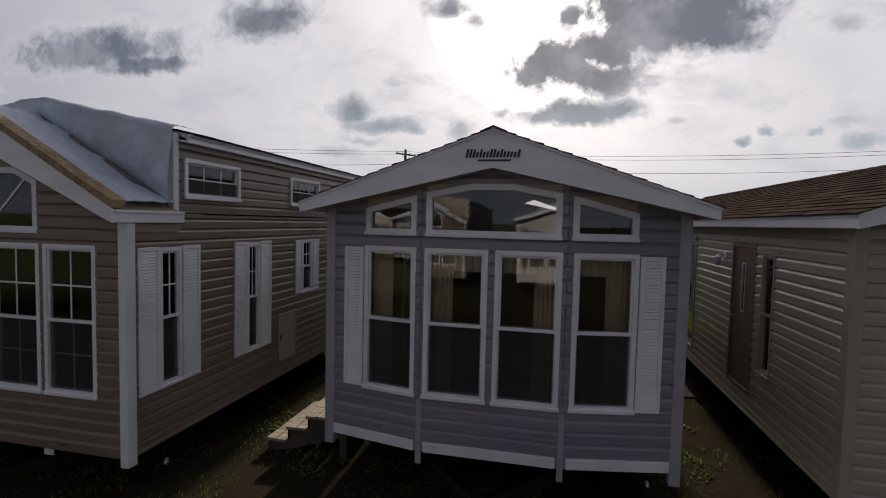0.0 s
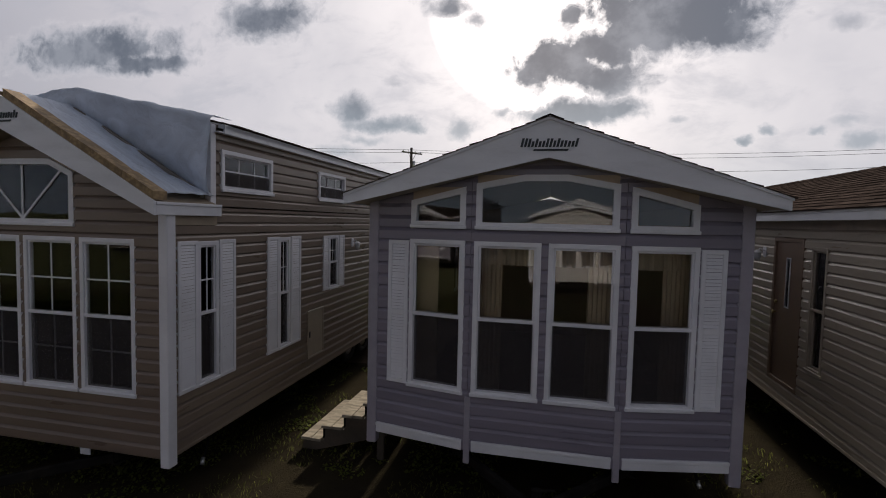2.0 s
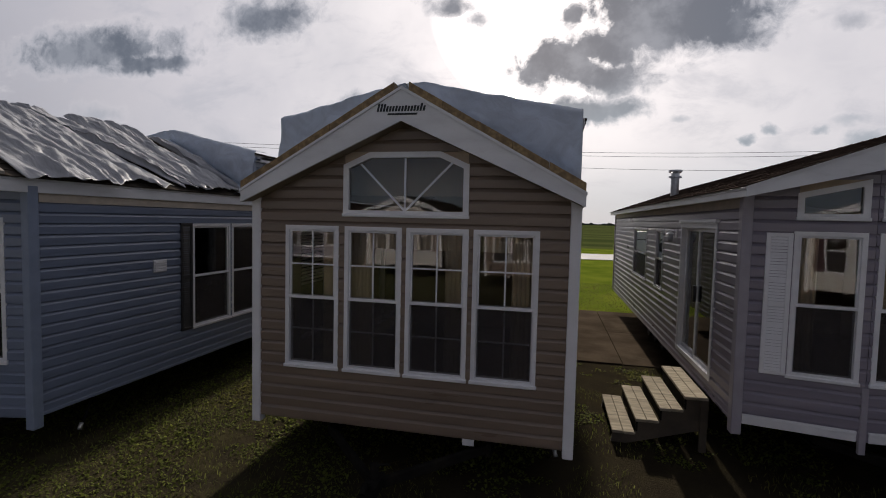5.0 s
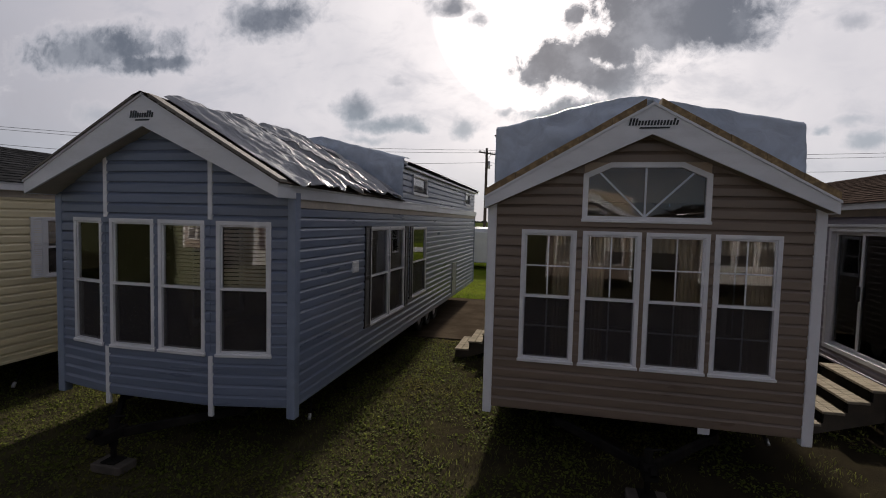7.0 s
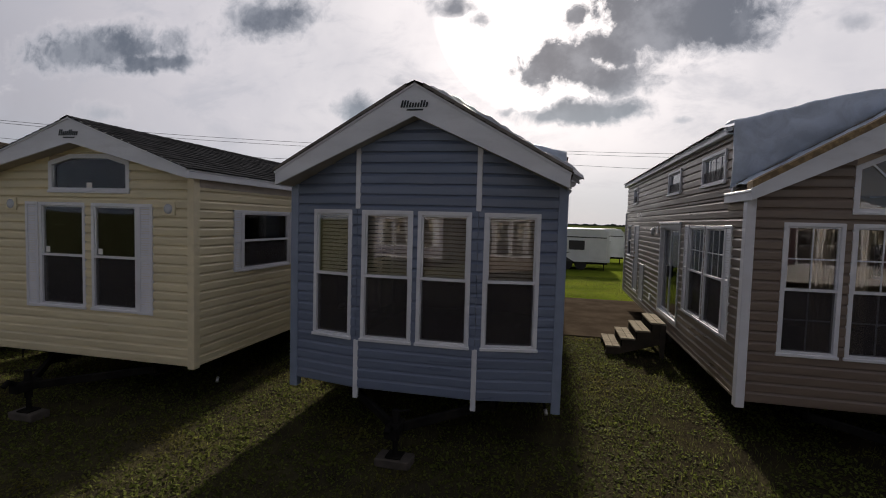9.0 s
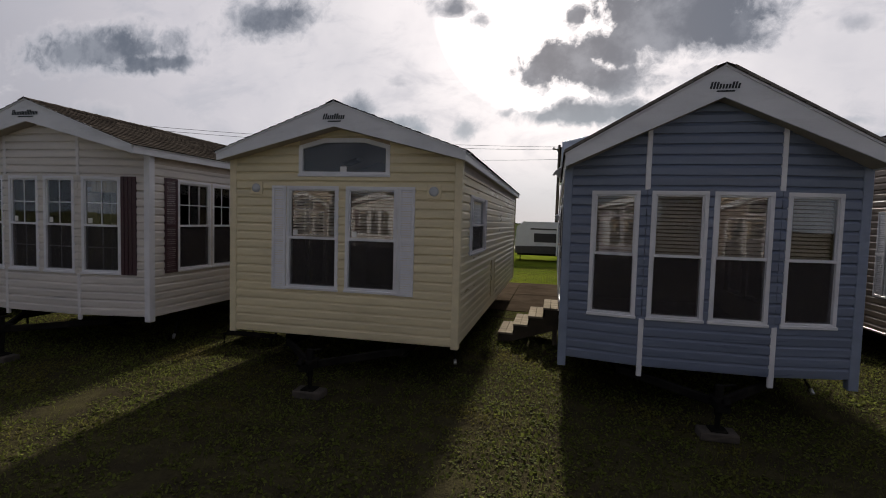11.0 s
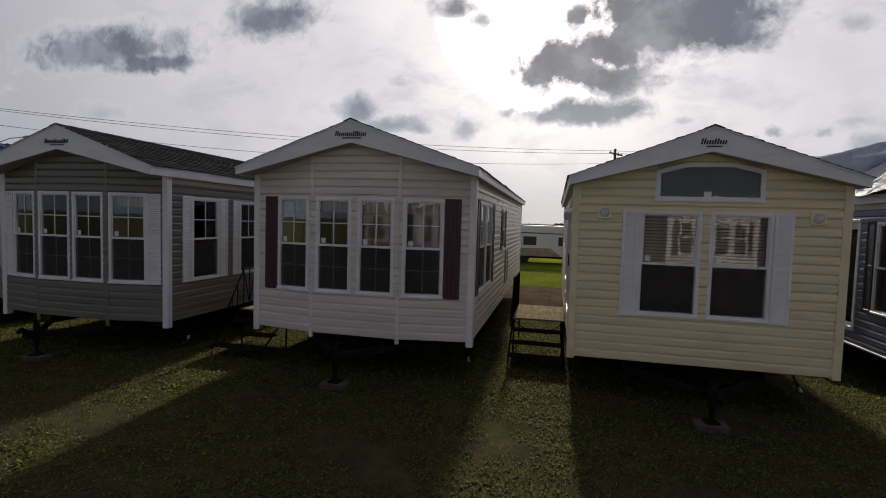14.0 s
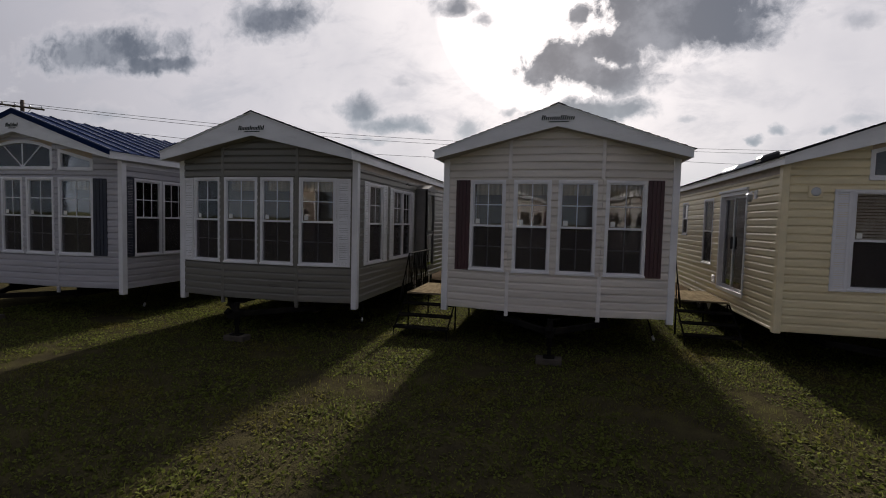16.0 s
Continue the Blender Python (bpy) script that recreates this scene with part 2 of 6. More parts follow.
def ground_material():
    m, n, b = material("lawn_soil")
    co = n.add("ShaderNodeTexCoord").outputs["Object"]
    sep = n.add("ShaderNodeSeparateXYZ")
    n.link(co, sep.inputs[0])
    y = sep.outputs[1]
    big, mid, fine = n.noise(co, 0.35, 5.0), n.noise(co, 2.6, 5.0, 0.65), n.noise(co, 34.0, 4.0, 0.7)
    near = n.mix(n.smooth(mid.outputs["Fac"], 0.35, 0.68), (0.044, 0.038, 0.024), (0.072, 0.065, 0.031))
    near = n.mix(n.smooth(big.outputs["Fac"], 0.55, 0.75, 0.0, 0.5), near, (0.085, 0.070, 0.032))
    near = n.mix(n.smooth(fine.outputs["Fac"], 0.45, 0.7, 0.0, 0.55), near, (0.024, 0.021, 0.013))
    lawn = n.mix(n.smooth(big.outputs["Fac"], 0.35, 0.65), (0.085, 0.12, 0.012), (0.14, 0.17, 0.02))
    field = n.noise(n.vmath("MULTIPLY", co, (0.004, 0.02, 1)), 3.0, 4.0)
    far = n.mix(n.smooth(field.outputs["Fac"], 0.4, 0.62), (0.040, 0.055, 0.017), (0.075, 0.085, 0.028))
    # unseen ground behind the camera, painted a sunlit tone to brighten window reflections
    lane = n.mix(n.smooth(mid.outputs["Fac"], 0.35, 0.65), (0.085, 0.095, 0.035), (0.14, 0.135, 0.075))
    near = n.mix(n.smooth(y, -6.5, -9.0), near, lane)
    # base colour darkens towards +x, its edge broken up by the large noise
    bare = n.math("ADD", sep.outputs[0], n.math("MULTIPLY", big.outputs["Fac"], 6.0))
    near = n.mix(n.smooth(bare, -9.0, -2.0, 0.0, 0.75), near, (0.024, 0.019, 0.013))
    col = n.mix(n.smooth(y, 15.5, 16.5), near, lawn)
    col = n.mix(n.smooth(y, 57.0, 63.0), col, far)
    n.link(col, b.inputs["Base Color"])
    b.inputs["Roughness"].default_value = 0.9
    b.inputs["Specular IOR Level"].default_value = 0.0
    bp = n.add("ShaderNodeBump")
    bp.inputs["Strength"].default_value, bp.inputs["Distance"].default_value = 0.7, 0.04
    n.link(fine.outputs["Fac"], bp.inputs["Height"])
    n.link(bp.outputs[0], b.inputs["Normal"])
    return m


def osb_material():
    m, n, b = material("strand_board")
    co = n.add("ShaderNodeTexCoord").outputs["Object"]
    v = n.add("ShaderNodeTexVoronoi")
    n.link(n.vmath("MULTIPLY", co, (30, 18, 30)), v.inputs["Vector"])
    v.inputs["Scale"].default_value = 1.0
    g = n.noise(co, 9.0, 4.0)
    col = n.mix(n.math("MULTIPLY", v.outputs["Distance"], 0.9, True), (0.40, 0.28, 0.14), (0.17, 0.11, 0.055))
    col = n.mix(n.smooth(g.outputs["Fac"], 0.42, 0.62, 0.0, 0.75), col, (0.14, 0.095, 0.05))
    n.link(col, b.inputs["Base Color"])
    b.inputs["Roughness"].default_value = 0.75
    return m


def sheet_material(name, colour, rough, fold):
    m, n, b = material(name)
    co = n.add("ShaderNodeTexCoord").outputs["Object"]
    a = n.noise(n.vmath("MULTIPLY", co, (0.5, 2.4, 0.5)), 4.5, 6.0, 0.62, 1.2)
    c = n.noise(co, 30.0, 3.0)
    col = n.mix(n.smooth(a.outputs["Fac"], 0.3, 0.7), tuple(k * 0.78 for k in colour), colour)
    n.link(col, b.inputs["Base Color"])
    n.put(b.inputs["Roughness"], n.smooth(c.outputs["Fac"], 0.3, 0.7, rough * 0.7, rough * 1.4))
    bp = n.add("ShaderNodeBump")
    bp.inputs["Strength"].default_value, bp.inputs["Distance"].default_value = fold, 0.05
    n.link(a.outputs["Fac"], bp.inputs["Height"])
    n.link(bp.outputs[0], b.inputs["Normal"])
    tarp_light = n.add("ShaderNodeBsdfTranslucent")
    n.link(col, tarp_light.inputs[0])
    mx = n.add("ShaderNodeMixShader")
    mx.inputs[0].default_value = 0.32
    n.link(b.outputs[0], mx.inputs[1])
    n.link(tarp_light.outputs[0], mx.inputs[2])
    n.link(mx.outputs[0], n.t.nodes["Material Output"].inputs[0])
    return m


def vinyl(name, colour):
    return surface(name, colour, rough=0.33, vary=0.06, scale=0.8, fine=55.0, bump=0.05, stretch=(1, 1, 9), island=-0.10, dirt=0.10, depth=0.003, spec=0.5)


GLASS, SCREEN = glass_material(), screen_material()
WHITE = surface("white_vinyl_trim", (0.74, 0.74, 0.77), rough=0.38, vary=0.05, scale=2.0, bump=0.05, dirt=0.10)
WHITE_DULL = surface("white_fascia_metal", (0.72, 0.73, 0.76), rough=0.40, vary=0.05, scale=1.5, bump=0.05, stretch=(1, 1, 3), dirt=0.14)
BLACK = surface("black_trim_vinyl", (0.018, 0.018, 0.022), rough=0.45, vary=0.1, bump=0.05)
MAROON = surface("maroon_shutter_vinyl", (0.050, 0.015, 0.022), rough=0.45, vary=0.1, bump=0.06, stretch=(1, 1, 0.3))
NAVY = surface("navy_shutter_vinyl", (0.014, 0.018, 0.038), rough=0.45, vary=0.1, bump=0.06)
ROOM = surface("interior_panelling", (0.46, 0.37, 0.28), rough=0.7, vary=0.1, scale=1.5)
CARPET = surface("interior_carpet", (0.16, 0.12, 0.09), rough=0.95, vary=0.15)
CURTAIN = surface("beige_curtain_cloth", (0.76, 0.67, 0.52), rough=0.9, vary=0.08, scale=3.0, fine=200.0, bump=0.1)
BLIND = surface("white_blind_slats", (0.82, 0.76, 0.66), rough=0.5, vary=0.05)
STEEL = surface("black_painted_steel", (0.014, 0.013, 0.012), rough=0.85, vary=0.25, bump=0.2, dirt=0.2, spec=0.02)
GALV = surface("galvanised_steel", (0.55, 0.56, 0.58), rough=0.35, metal=0.9, vary=0.15)
TYRE = surface("tyre_rubber", (0.018, 0.018, 0.018), rough=0.85, vary=0.2)
WOOD = surface("weathered_pine", (0.27, 0.22, 0.145), rough=0.75, vary=0.22, scale=3.0, fine=40.0, bump=0.35, stretch=(6, 1, 6), island=-0.35, dirt=0.2, spec=0.0)
WOOD_Y = surface("weathered_pine_deck", (0.41, 0.36, 0.275), rough=0.85, vary=0.22, scale=3.0, fine=40.0, bump=0.35, stretch=(1, 6, 6), island=-0.3, dirt=0.2, spec=0.0)
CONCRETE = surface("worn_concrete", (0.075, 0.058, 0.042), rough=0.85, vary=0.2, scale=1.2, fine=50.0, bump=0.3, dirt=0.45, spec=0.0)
ASPHALT = surface("pale_road_asphalt", (0.22, 0.21, 0.20), rough=0.85, vary=0.15, scale=0.8)
BLOCK = surface("concrete_block", (0.075, 0.062, 0.05), rough=0.9, vary=0.25, bump=0.4)
SHINGLE_DARK = surface("charcoal_shingles", (0.040, 0.041, 0.044), rough=0.88, vary=0.25, scale=5.0, fine=120.0, bump=0.5, island=0.55, spec=0.0)
SHINGLE_BROWN = surface("brown_shingles", (0.075, 0.057, 0.048), rough=0.88, vary=0.25, scale=5.0, fine=120.0, bump=0.5, island=0.55, spec=0.0)
SHINGLE_TAN = surface("weathered_tan_shingles", (0.075, 0.064, 0.054), rough=0.88, vary=0.25, scale=5.0, fine=120.0, bump=0.5, island=0.5, spec=0.0)
BLUE_METAL = surface("blue_roof_metal", (0.008, 0.020, 0.070), rough=0.55, vary=0.1, scale=1.0, spec=0.02)
# same blue paint, lighter and glossier to carry the highlight on the ribs
BLUE_RIB_LIT = surface("blue_roof_rib_highlight", (0.02, 0.04, 0.11), rough=0.28, vary=0.1, scale=1.0, spec=0.8)
TARP = sheet_material("grey_white_tarp", (0.70, 0.77, 0.87), 0.36, 0.5)
FOIL = sheet_material("crinkled_white_plastic", (0.50, 0.51, 0.54), 0.46, 0.6)
OSB = osb_material()
GREY_TRIM = surface("grey_trim_vinyl", (0.17, 0.165, 0.16), rough=0.5, vary=0.08)
PAPER = surface("white_paper", (0.78, 0.77, 0.74), rough=0.8, vary=0.04)
GLASS_LAMP = surface("lamp_glass", (0.5, 0.52, 0.55), rough=0.15, vary=0.05)
LETTER = surface("dark_sign_lettering", (0.02, 0.03, 0.035), rough=0.5, vary=0.1)
RED = surface("dull_red_plate", (0.22, 0.035, 0.04), rough=0.5, vary=0.1)
RV_WHITE = surface("white_trailer_skin", (0.68, 0.70, 0.73), rough=0.35, vary=0.05, scale=1.0, dirt=0.06)
RV_DARK = surface("dark_trailer_graphics", (0.035, 0.035, 0.04), rough=0.4, vary=0.15)
RV_TAN = surface("tan_trailer_graphics", (0.36, 0.28, 0.20), rough=0.4, vary=0.15)
POLE_WOOD = surface("creosoted_pole_wood", (0.075, 0.058, 0.045), rough=0.85, vary=0.25, stretch=(6, 6, 1), bump=0.3)
CABLE = surface("grey_cable", (0.12, 0.12, 0.13), rough=0.5, vary=0.1)
BRASS = surface("dull_brass", (0.45, 0.34, 0.16), rough=0.3, metal=0.9, vary=0.1)
TREELINE = surface("distant_foliage", (0.030, 0.038, 0.022), rough=0.95, vary=0.3, scale=0.15, fine=1.2, bump=0.0)
# pine for the steps' stringers and legs, darkened to hold their shade
WOOD_SHADED = surface("shaded_step_timber", (0.075, 0.06, 0.045), rough=0.8, vary=0.25, scale=3.0, fine=40.0, bump=0.3)
GREY_LATH = surface("weathered_grey_lath", (0.20, 0.18, 0.155), rough=0.8, vary=0.2, scale=4.0, fine=40.0, bump=0.3)

# ---------------------------------------------------------------- mesh helpers
class Geo:
    """Collects faces of one mesh."""

    def __init__(self):
        self.v, self.f = [], []

    def poly(self, *pts):
        k = len(self.v)
        self.v.extend(pts)
        self.f.append(tuple(range(k, k + len(pts))))

    def box(self, x0, x1, y0, y1, z0, z1):
        k = len(self.v)
        self.v += [(x0, y0, z0), (x1, y0, z0), (x1, y1, z0), (x0, y1, z0), (x0, y0, z1), (x1, y0, z1), (x1, y1, z1), (x0, y1, z1)]
        self.f += [tuple(k + i for i in q) for q in ((0, 3, 2, 1), (4, 5, 6, 7), (0, 1, 5, 4), (1, 2, 6, 5), (2, 3, 7, 6), (3, 0, 4, 7))]

    def cbox(self, x0, x1, y0, y1, z0, z1, c=0.004, place=None):
        """A box with chamfered edges; place turns a local point into the final one."""
        k, ids = len(self.v), {}
        lo, hi = (x0, y0, z0), (x1, y1, z1)
        for s in [(a, b, d) for a in (0, 1) for b in (0, 1) for d in (0, 1)]:
            for ax in range(3):
                p = [(hi[i] if s[i] else lo[i]) for i in range(3)]
                for i in range(3):
                    if i != ax:
                        p[i] += -c if s[i] else c
                ids[s, ax] = len(self.v)
                self.v.append(tuple(place(*p)) if place else tuple(p))
        for ax in range(3):
            i, j = (ax + 1) % 3, (ax + 2) % 3
            for side in (0, 1):
                q = []
                for a, b in ((0, 0), (1, 0), (1, 1), (0, 1)):
                    s = [0, 0, 0]
                    s[ax], s[i], s[j] = side, a, b
                    q.append(ids[tuple(s), ax])
                self.f.append(tuple(q if side else reversed(q)))
            for a in (0, 1):
                for b in (0, 1):
                    s0, s1 = [0, 0, 0], [0, 0, 0]
                    s0[i] = s1[i] = a
                    s0[j] = s1[j] = b
                    s1[ax] = 1
                    q = (ids[tuple(s0), i], ids[tuple(s1), i], ids[tuple(s1), j], ids[tuple(s0), j])
                    self.f.append(q if a == b else tuple(reversed(q)))
        for s in [(a, b, d) for a in (0, 1) for b in (0, 1) for d in (0, 1)]:
            q = tuple(ids[s, ax] for ax in range(3))
            self.f.append(q if sum(s) % 2 else tuple(reversed(q)))

    def prism(self, outline, place, d0, d1):
        """An outline of (u, z) pairs drawn out from depth d0 to d1."""
        n, k = len(outline), len(self.v)
        self.v += [place(u, d0, z) for u, z in outline] + [place(u, d1, z) for u, z in outline]
        self.f.append(tuple(k + i for i in range(n)))
        self.f.append(tuple(k + n + i for i in reversed(range(n))))
        self.f += [(k + i, k + n + i, k + n + (i + 1) % n, k + (i + 1) % n) for i in range(n)]

    def tube(self, pts, r, n=8, caps=True):
        """A round bar through points; r is one radius or one for each point."""
        pts = [Vector(p) for p in pts]
        rr = r if isinstance(r, (list, tuple)) else [r] * len(pts)
        rings = []
        for i, p in enumerate(pts):
            way = (pts[min(i + 1, len(pts) - 1)] - pts[max(i - 1, 0)]).normalized()
            a = way.orthogonal().normalized() if abs(way.z) < 0.99 else Vector((1, 0, 0))
            a = (a - way * a.dot(way)).normalized()
            b = way.cross(a)
            k = len(self.v)
            self.v += [tuple(p + rr[i] * (a * math.cos(2 * math.pi * j / n) + b * math.sin(2 * math.pi * j / n))) for j in range(n)]
            rings.append(k)
        for k0, k1 in zip(rings, rings[1:]):
            self.f += [(k0 + j, k0 + (j + 1) % n, k1 + (j + 1) % n, k1 + j) for j in range(n)]
        if caps:
            self.f.append(tuple(rings[0] + j for j in reversed(range(n))))
            self.f.append(tuple(rings[-1] + j for j in range(n)))

    def make(self, name, mat, parent=None, label="", smooth=False, at=None):
        me = bpy.data.meshes.new(name)
        me.from_pydata(self.v, [], self.f)
        bm = bmesh.new()
        bm.from_mesh(me)
        bmesh.ops.recalc_face_normals(bm, faces=bm.faces)
        bm.to_mesh(me)
        bm.free()
        if smooth:
            me.shade_smooth()
        me.materials.append(mat)
        ob = new(name, me)
        if parent is not None:
            ob.parent = parent
        if at is not None:
            ob.location = at
        if label:
            tagged(ob, label)
        return ob


def thing(name, at, label, category, group="", turn=0.0, kind=""):
    ob = new(name)
    ob.matrix_basis = pose(*at, 0, 0, turn)
    ob.empty_display_size = 0.2
    return tagged(ob, label, category, group, kind)


def facing(ox, oy, ex, ey):
    """A wall's own frame: u along it, d out of it, z up. Seen from outside, u runs to the right."""
    length = math.hypot(ex, ey)
    ex, ey = ex / length, ey / length
    return lambda u, d, z: (ox + ex * u + ey * d, oy + ey * u - ex * d, z)


COURSE, LAP = 0.128, 0.027


def free_spans(lo, hi, holes):
    spans = [(lo, hi)]
    for a, b in holes:
        nxt = []
        for s, e in spans:
            if b <= s or a >= e:
                nxt.append((s, e))
            else:
                if a > s:
                    nxt.append((s, a))
                if b < e:
                    nxt.append((b, e))
        spans = nxt
    return [(s, e) for s, e in spans if e - s > 0.004]


def islands(g):
    """The unconnected pieces of a mesh, with their shared corners joined."""
    ids, v = {}, []
    for p in g.v:
        k = tuple(round(c, 4) for c in p)
        if k not in ids:
            ids[k] = len(v)
            v.append(p)
    index = [ids[tuple(round(c, 4) for c in p)] for p in g.v]
    boss = list(range(len(v)))

    def root(i):
        while boss[i] != i:
            boss[i] = boss[boss[i]]
            i = boss[i]
        return i

    faces = [tuple(dict.fromkeys(index[i] for i in f)) for f in g.f]
    for f in faces:
        for i in f[1:]:
            boss[root(i)] = root(f[0])
    out = {}
    for f in faces:
        if len(f) > 2:
            piece, seen = out.setdefault(root(f[0]), (Geo(), {}))
            for i in f:
                if i not in seen:
                    seen[i] = len(piece.v)
                    piece.v.append(v[i])
            piece.f.append(tuple(seen[i] for i in f))
    return [piece for piece, _ in out.values()]


def hole_box(h):
    return h[0], h[1], h[2], max(h[3], h[4] if len(h) > 4 else h[3])


def wall_panel(place, u0, u1, z0, top, holes, mat, house, core, lap=True):
    """Wall core with openings through it and siding boards on its face. top(u) gives the wall's height; it is straight or has one peak."""
    peak_u = max([u0, u1] + [u0 + (u1 - u0) * i / 20 for i in range(21)], key=top)
    z1 = top(peak_u)

    def bounds(z):
        def edge(a):
            if top(a) >= z:
                return a
            k = (z - top(a)) / max(1e-6, top(peak_u) - top(a))
            return a + (peak_u - a) * min(1, k)
        return edge(u0), edge(u1)

    cuts = sorted({z0, z1, top(u0), top(u1), *[z for h in holes for z in hole_box(h)[2:] if z0 < z < z1]})
    for a, b in zip(cuts, cuts[1:]):
        if b - a < 0.003:
            continue
        (la, ha), (lb, hb) = bounds(a), bounds(b)
        inside = [hole_box(h)[:2] for h in holes if hole_box(h)[2] < b - 0.001 and hole_box(h)[3] > a + 0.001]
        for s, e in free_spans(la, ha, inside):
            st, et = (lb if s == la else s), (hb if e == ha else e)
            core.prism([(s, a), (e, a), (max(et, st + 0.001), b), (st, b)], place, -0.10, 0.0)
    if not lap:
        return
    z = z0
    while z < z1 - 0.01:
        g, zt = Geo(), min(z + COURSE, z1)
        brk = sorted({z, min(z + COURSE * 0.66, zt), zt, *[q for h in holes for q in hole_box(h)[2:] if z < q < zt], *[q for q in (top(u0), top(u1)) if z < q < zt]})
        for a, b in zip(brk, brk[1:]):
            if b - a < 0.002:
                continue
            (la, ha), (lb, hb) = bounds(a), bounds(b)
            off = [0.003 + LAP * min(1, (z + COURSE - q) / (COURSE * 0.34)) for q in (a, b)]
            inside = [hole_box(h)[:2] for h in holes if hole_box(h)[2] < b - 0.001 and hole_box(h)[3] > a + 0.001]
            for s, e in free_spans(la, ha, inside):
                st, et = (lb if s == la else s), (hb if e == ha else e)
                g.poly(place(s, off[0], a), place(e, off[0], a), place(et, off[1], b), place(st, off[1], b))
                if a == z:
                    g.poly(place(s, 0, a), place(e, 0, a), place(e, off[0], a), place(s, off[0], a))
                for q, qt in ((s, st), (e, et)):
                    g.poly(place(q, 0, a), place(q, off[0], a), place(qt, off[1], b), place(qt, 0, b))
        for piece in islands(g):
            piece.make("siding_board", mat, house)
        z += COURSE


def bars(g, place, u0, u1, z0, z1, w, d0, d1, c=0.004):
    """A mitred frame with eased edges round an opening."""
    prof = ((0, d0), (0, d1 - c), (c, d1), (w - c, d1), (w, d1 - c), (w, d0))
    k, n = len(g.v), len(prof)
    for su, sz in ((0, 0), (1, 0), (1, 1), (0, 1)):
        g.v += [place(u1 - i if su else u0 + i, d, z1 - i if sz else z0 + i) for i, d in prof]
    for a in range(4):
        b = (a + 1) % 4
        g.f += [(k + a * n + i, k + b * n + i, k + b * n + (i + 1) % n, k + a * n + (i + 1) % n) for i in range(n)]


def window(house, place, u0, u1, z0, z1, grid=None, screen=True, cloth="", frame_mat=None, rail=0.5, lower_grid=False, slide=False, tag=False):
    """A sash window; grid: columns and rows of the bars in the upper sash."""
    fm = frame_mat or WHITE
    g = Geo()
    bars(g, place, u0, u1, z0, z1, 0.050, -0.03, 0.034)
    w = g.make("window", fm, house)
    g = Geo()
    g.cbox(u0 - 0.012, u1 + 0.012, 0.022, 0.05, z0 - 0.012, z0 + 0.026, 0.005, place)
    g.make("sill", fm, w)
    a, b, lo, hi = u0 + 0.046, u1 - 0.046, z0 + 0.046, z1 - 0.046
    mid = lo + (hi - lo) * rail
    if slide:
        parts = ((a, b, lo, hi, -0.012),)
    else:
        parts = ((a, b, mid - 0.02, hi, 0.004), (a, b, lo, mid + 0.02, -0.016))
    for i, (p, q, s, t, d) in enumerate(parts):
        g = Geo()
        bars(g, place, p, q, s, t, 0.024, d - 0.02, d + 0.012, 0.003)
        g.make("sash", fm, w)
        if i == 0 and not slide:
            g = Geo()
            g.cbox(p, q, d + 0.0125, d + 0.026, s, s + 0.036, 0.003, place)
            g.make("meeting_rail", fm, w)
        g = Geo()
        g.prism([(p + 0.020, s + 0.020), (q - 0.020, s + 0.020), (q - 0.020, t - 0.020), (p + 0.020, t - 0.020)], place, d - 0.008, d - 0.003)
        g.make("pane", GLASS, w)
        if grid and (i == 0 or lower_grid):
            cols, rows = grid
            for k in range(1, cols):
                g = Geo()
                u = p + (q - p) * k / cols
                g.cbox(u - 0.009, u + 0.009, d - 0.0025, d + 0.005, s + 0.02, t - 0.02, 0.002, place)
                g.make("glazing_bar", fm, w)
            for k in range(1, rows):
                g = Geo()
                z = s + (t - s) * k / rows
                g.cbox(p + 0.02, q - 0.02, d - 0.0025, d + 0.0045, z - 0.009, z + 0.009, 0.002, place)
                g.make("glazing_bar", fm, w)
    if screen:
        g = Geo()
        g.prism([(a + 0.015, lo + 0.015), (b - 0.015, lo + 0.015), (b - 0.015, mid - 0.015), (a + 0.015, mid - 0.015)], place, 0.008, 0.010)
        g.make("insect_screen", SCREEN, w, "dark mesh insect screen")
    if tag:
        g = Geo()
        g.cbox(a + 0.05, a + 0.125, 0.0015, 0.003, mid + 0.03, mid + 0.115, 0.001, place)
        g.make("paper_tag", PAPER, w, "small white paper tag on the glass")
    if cloth == "blind":
        g = Geo()
        z = hi - 0.01
        while z > mid + 0.02:
            k = len(g.v)
            g.v += [place(a, -0.095, z), place(b, -0.095, z), place(b, -0.075, z - 0.034), place(a, -0.075, z - 0.034), place(a, -0.096, z - 0.002), place(b, -0.096, z - 0.002), place(b, -0.076, z - 0.036), place(a, -0.076, z - 0.036)]
            g.f += [tuple(k + i for i in q) for q in ((0, 1, 2, 3), (7, 6, 5, 4), (0, 4, 5, 1), (3, 2, 6, 7))]
            z -= 0.048
        g.cbox(a, b, -0.10, -0.07, hi - 0.02, hi + 0.02, 0.003, place)
        tagged(g.make("blind", BLIND, w, "white horizontal slat blind"), kind="stuff")
    elif cloth:
        for s, e, zb in (((a - 0.04, a + (b - a) * 0.40, lo - 0.02),) if "l" in cloth else ()) + (((b - (b - a) * 0.40, b + 0.04, lo - 0.02),) if "r" in cloth else ()) + (((a, b, hi - 0.2),) if "v" in cloth else ()):
            g, m = Geo(), 18
            zt = hi + 0.06
            pts = [(s + (e - s) * k / m, -0.15 + 0.018 * math.sin(k * 2.1 + s * 7)) for k in range(m + 1)]
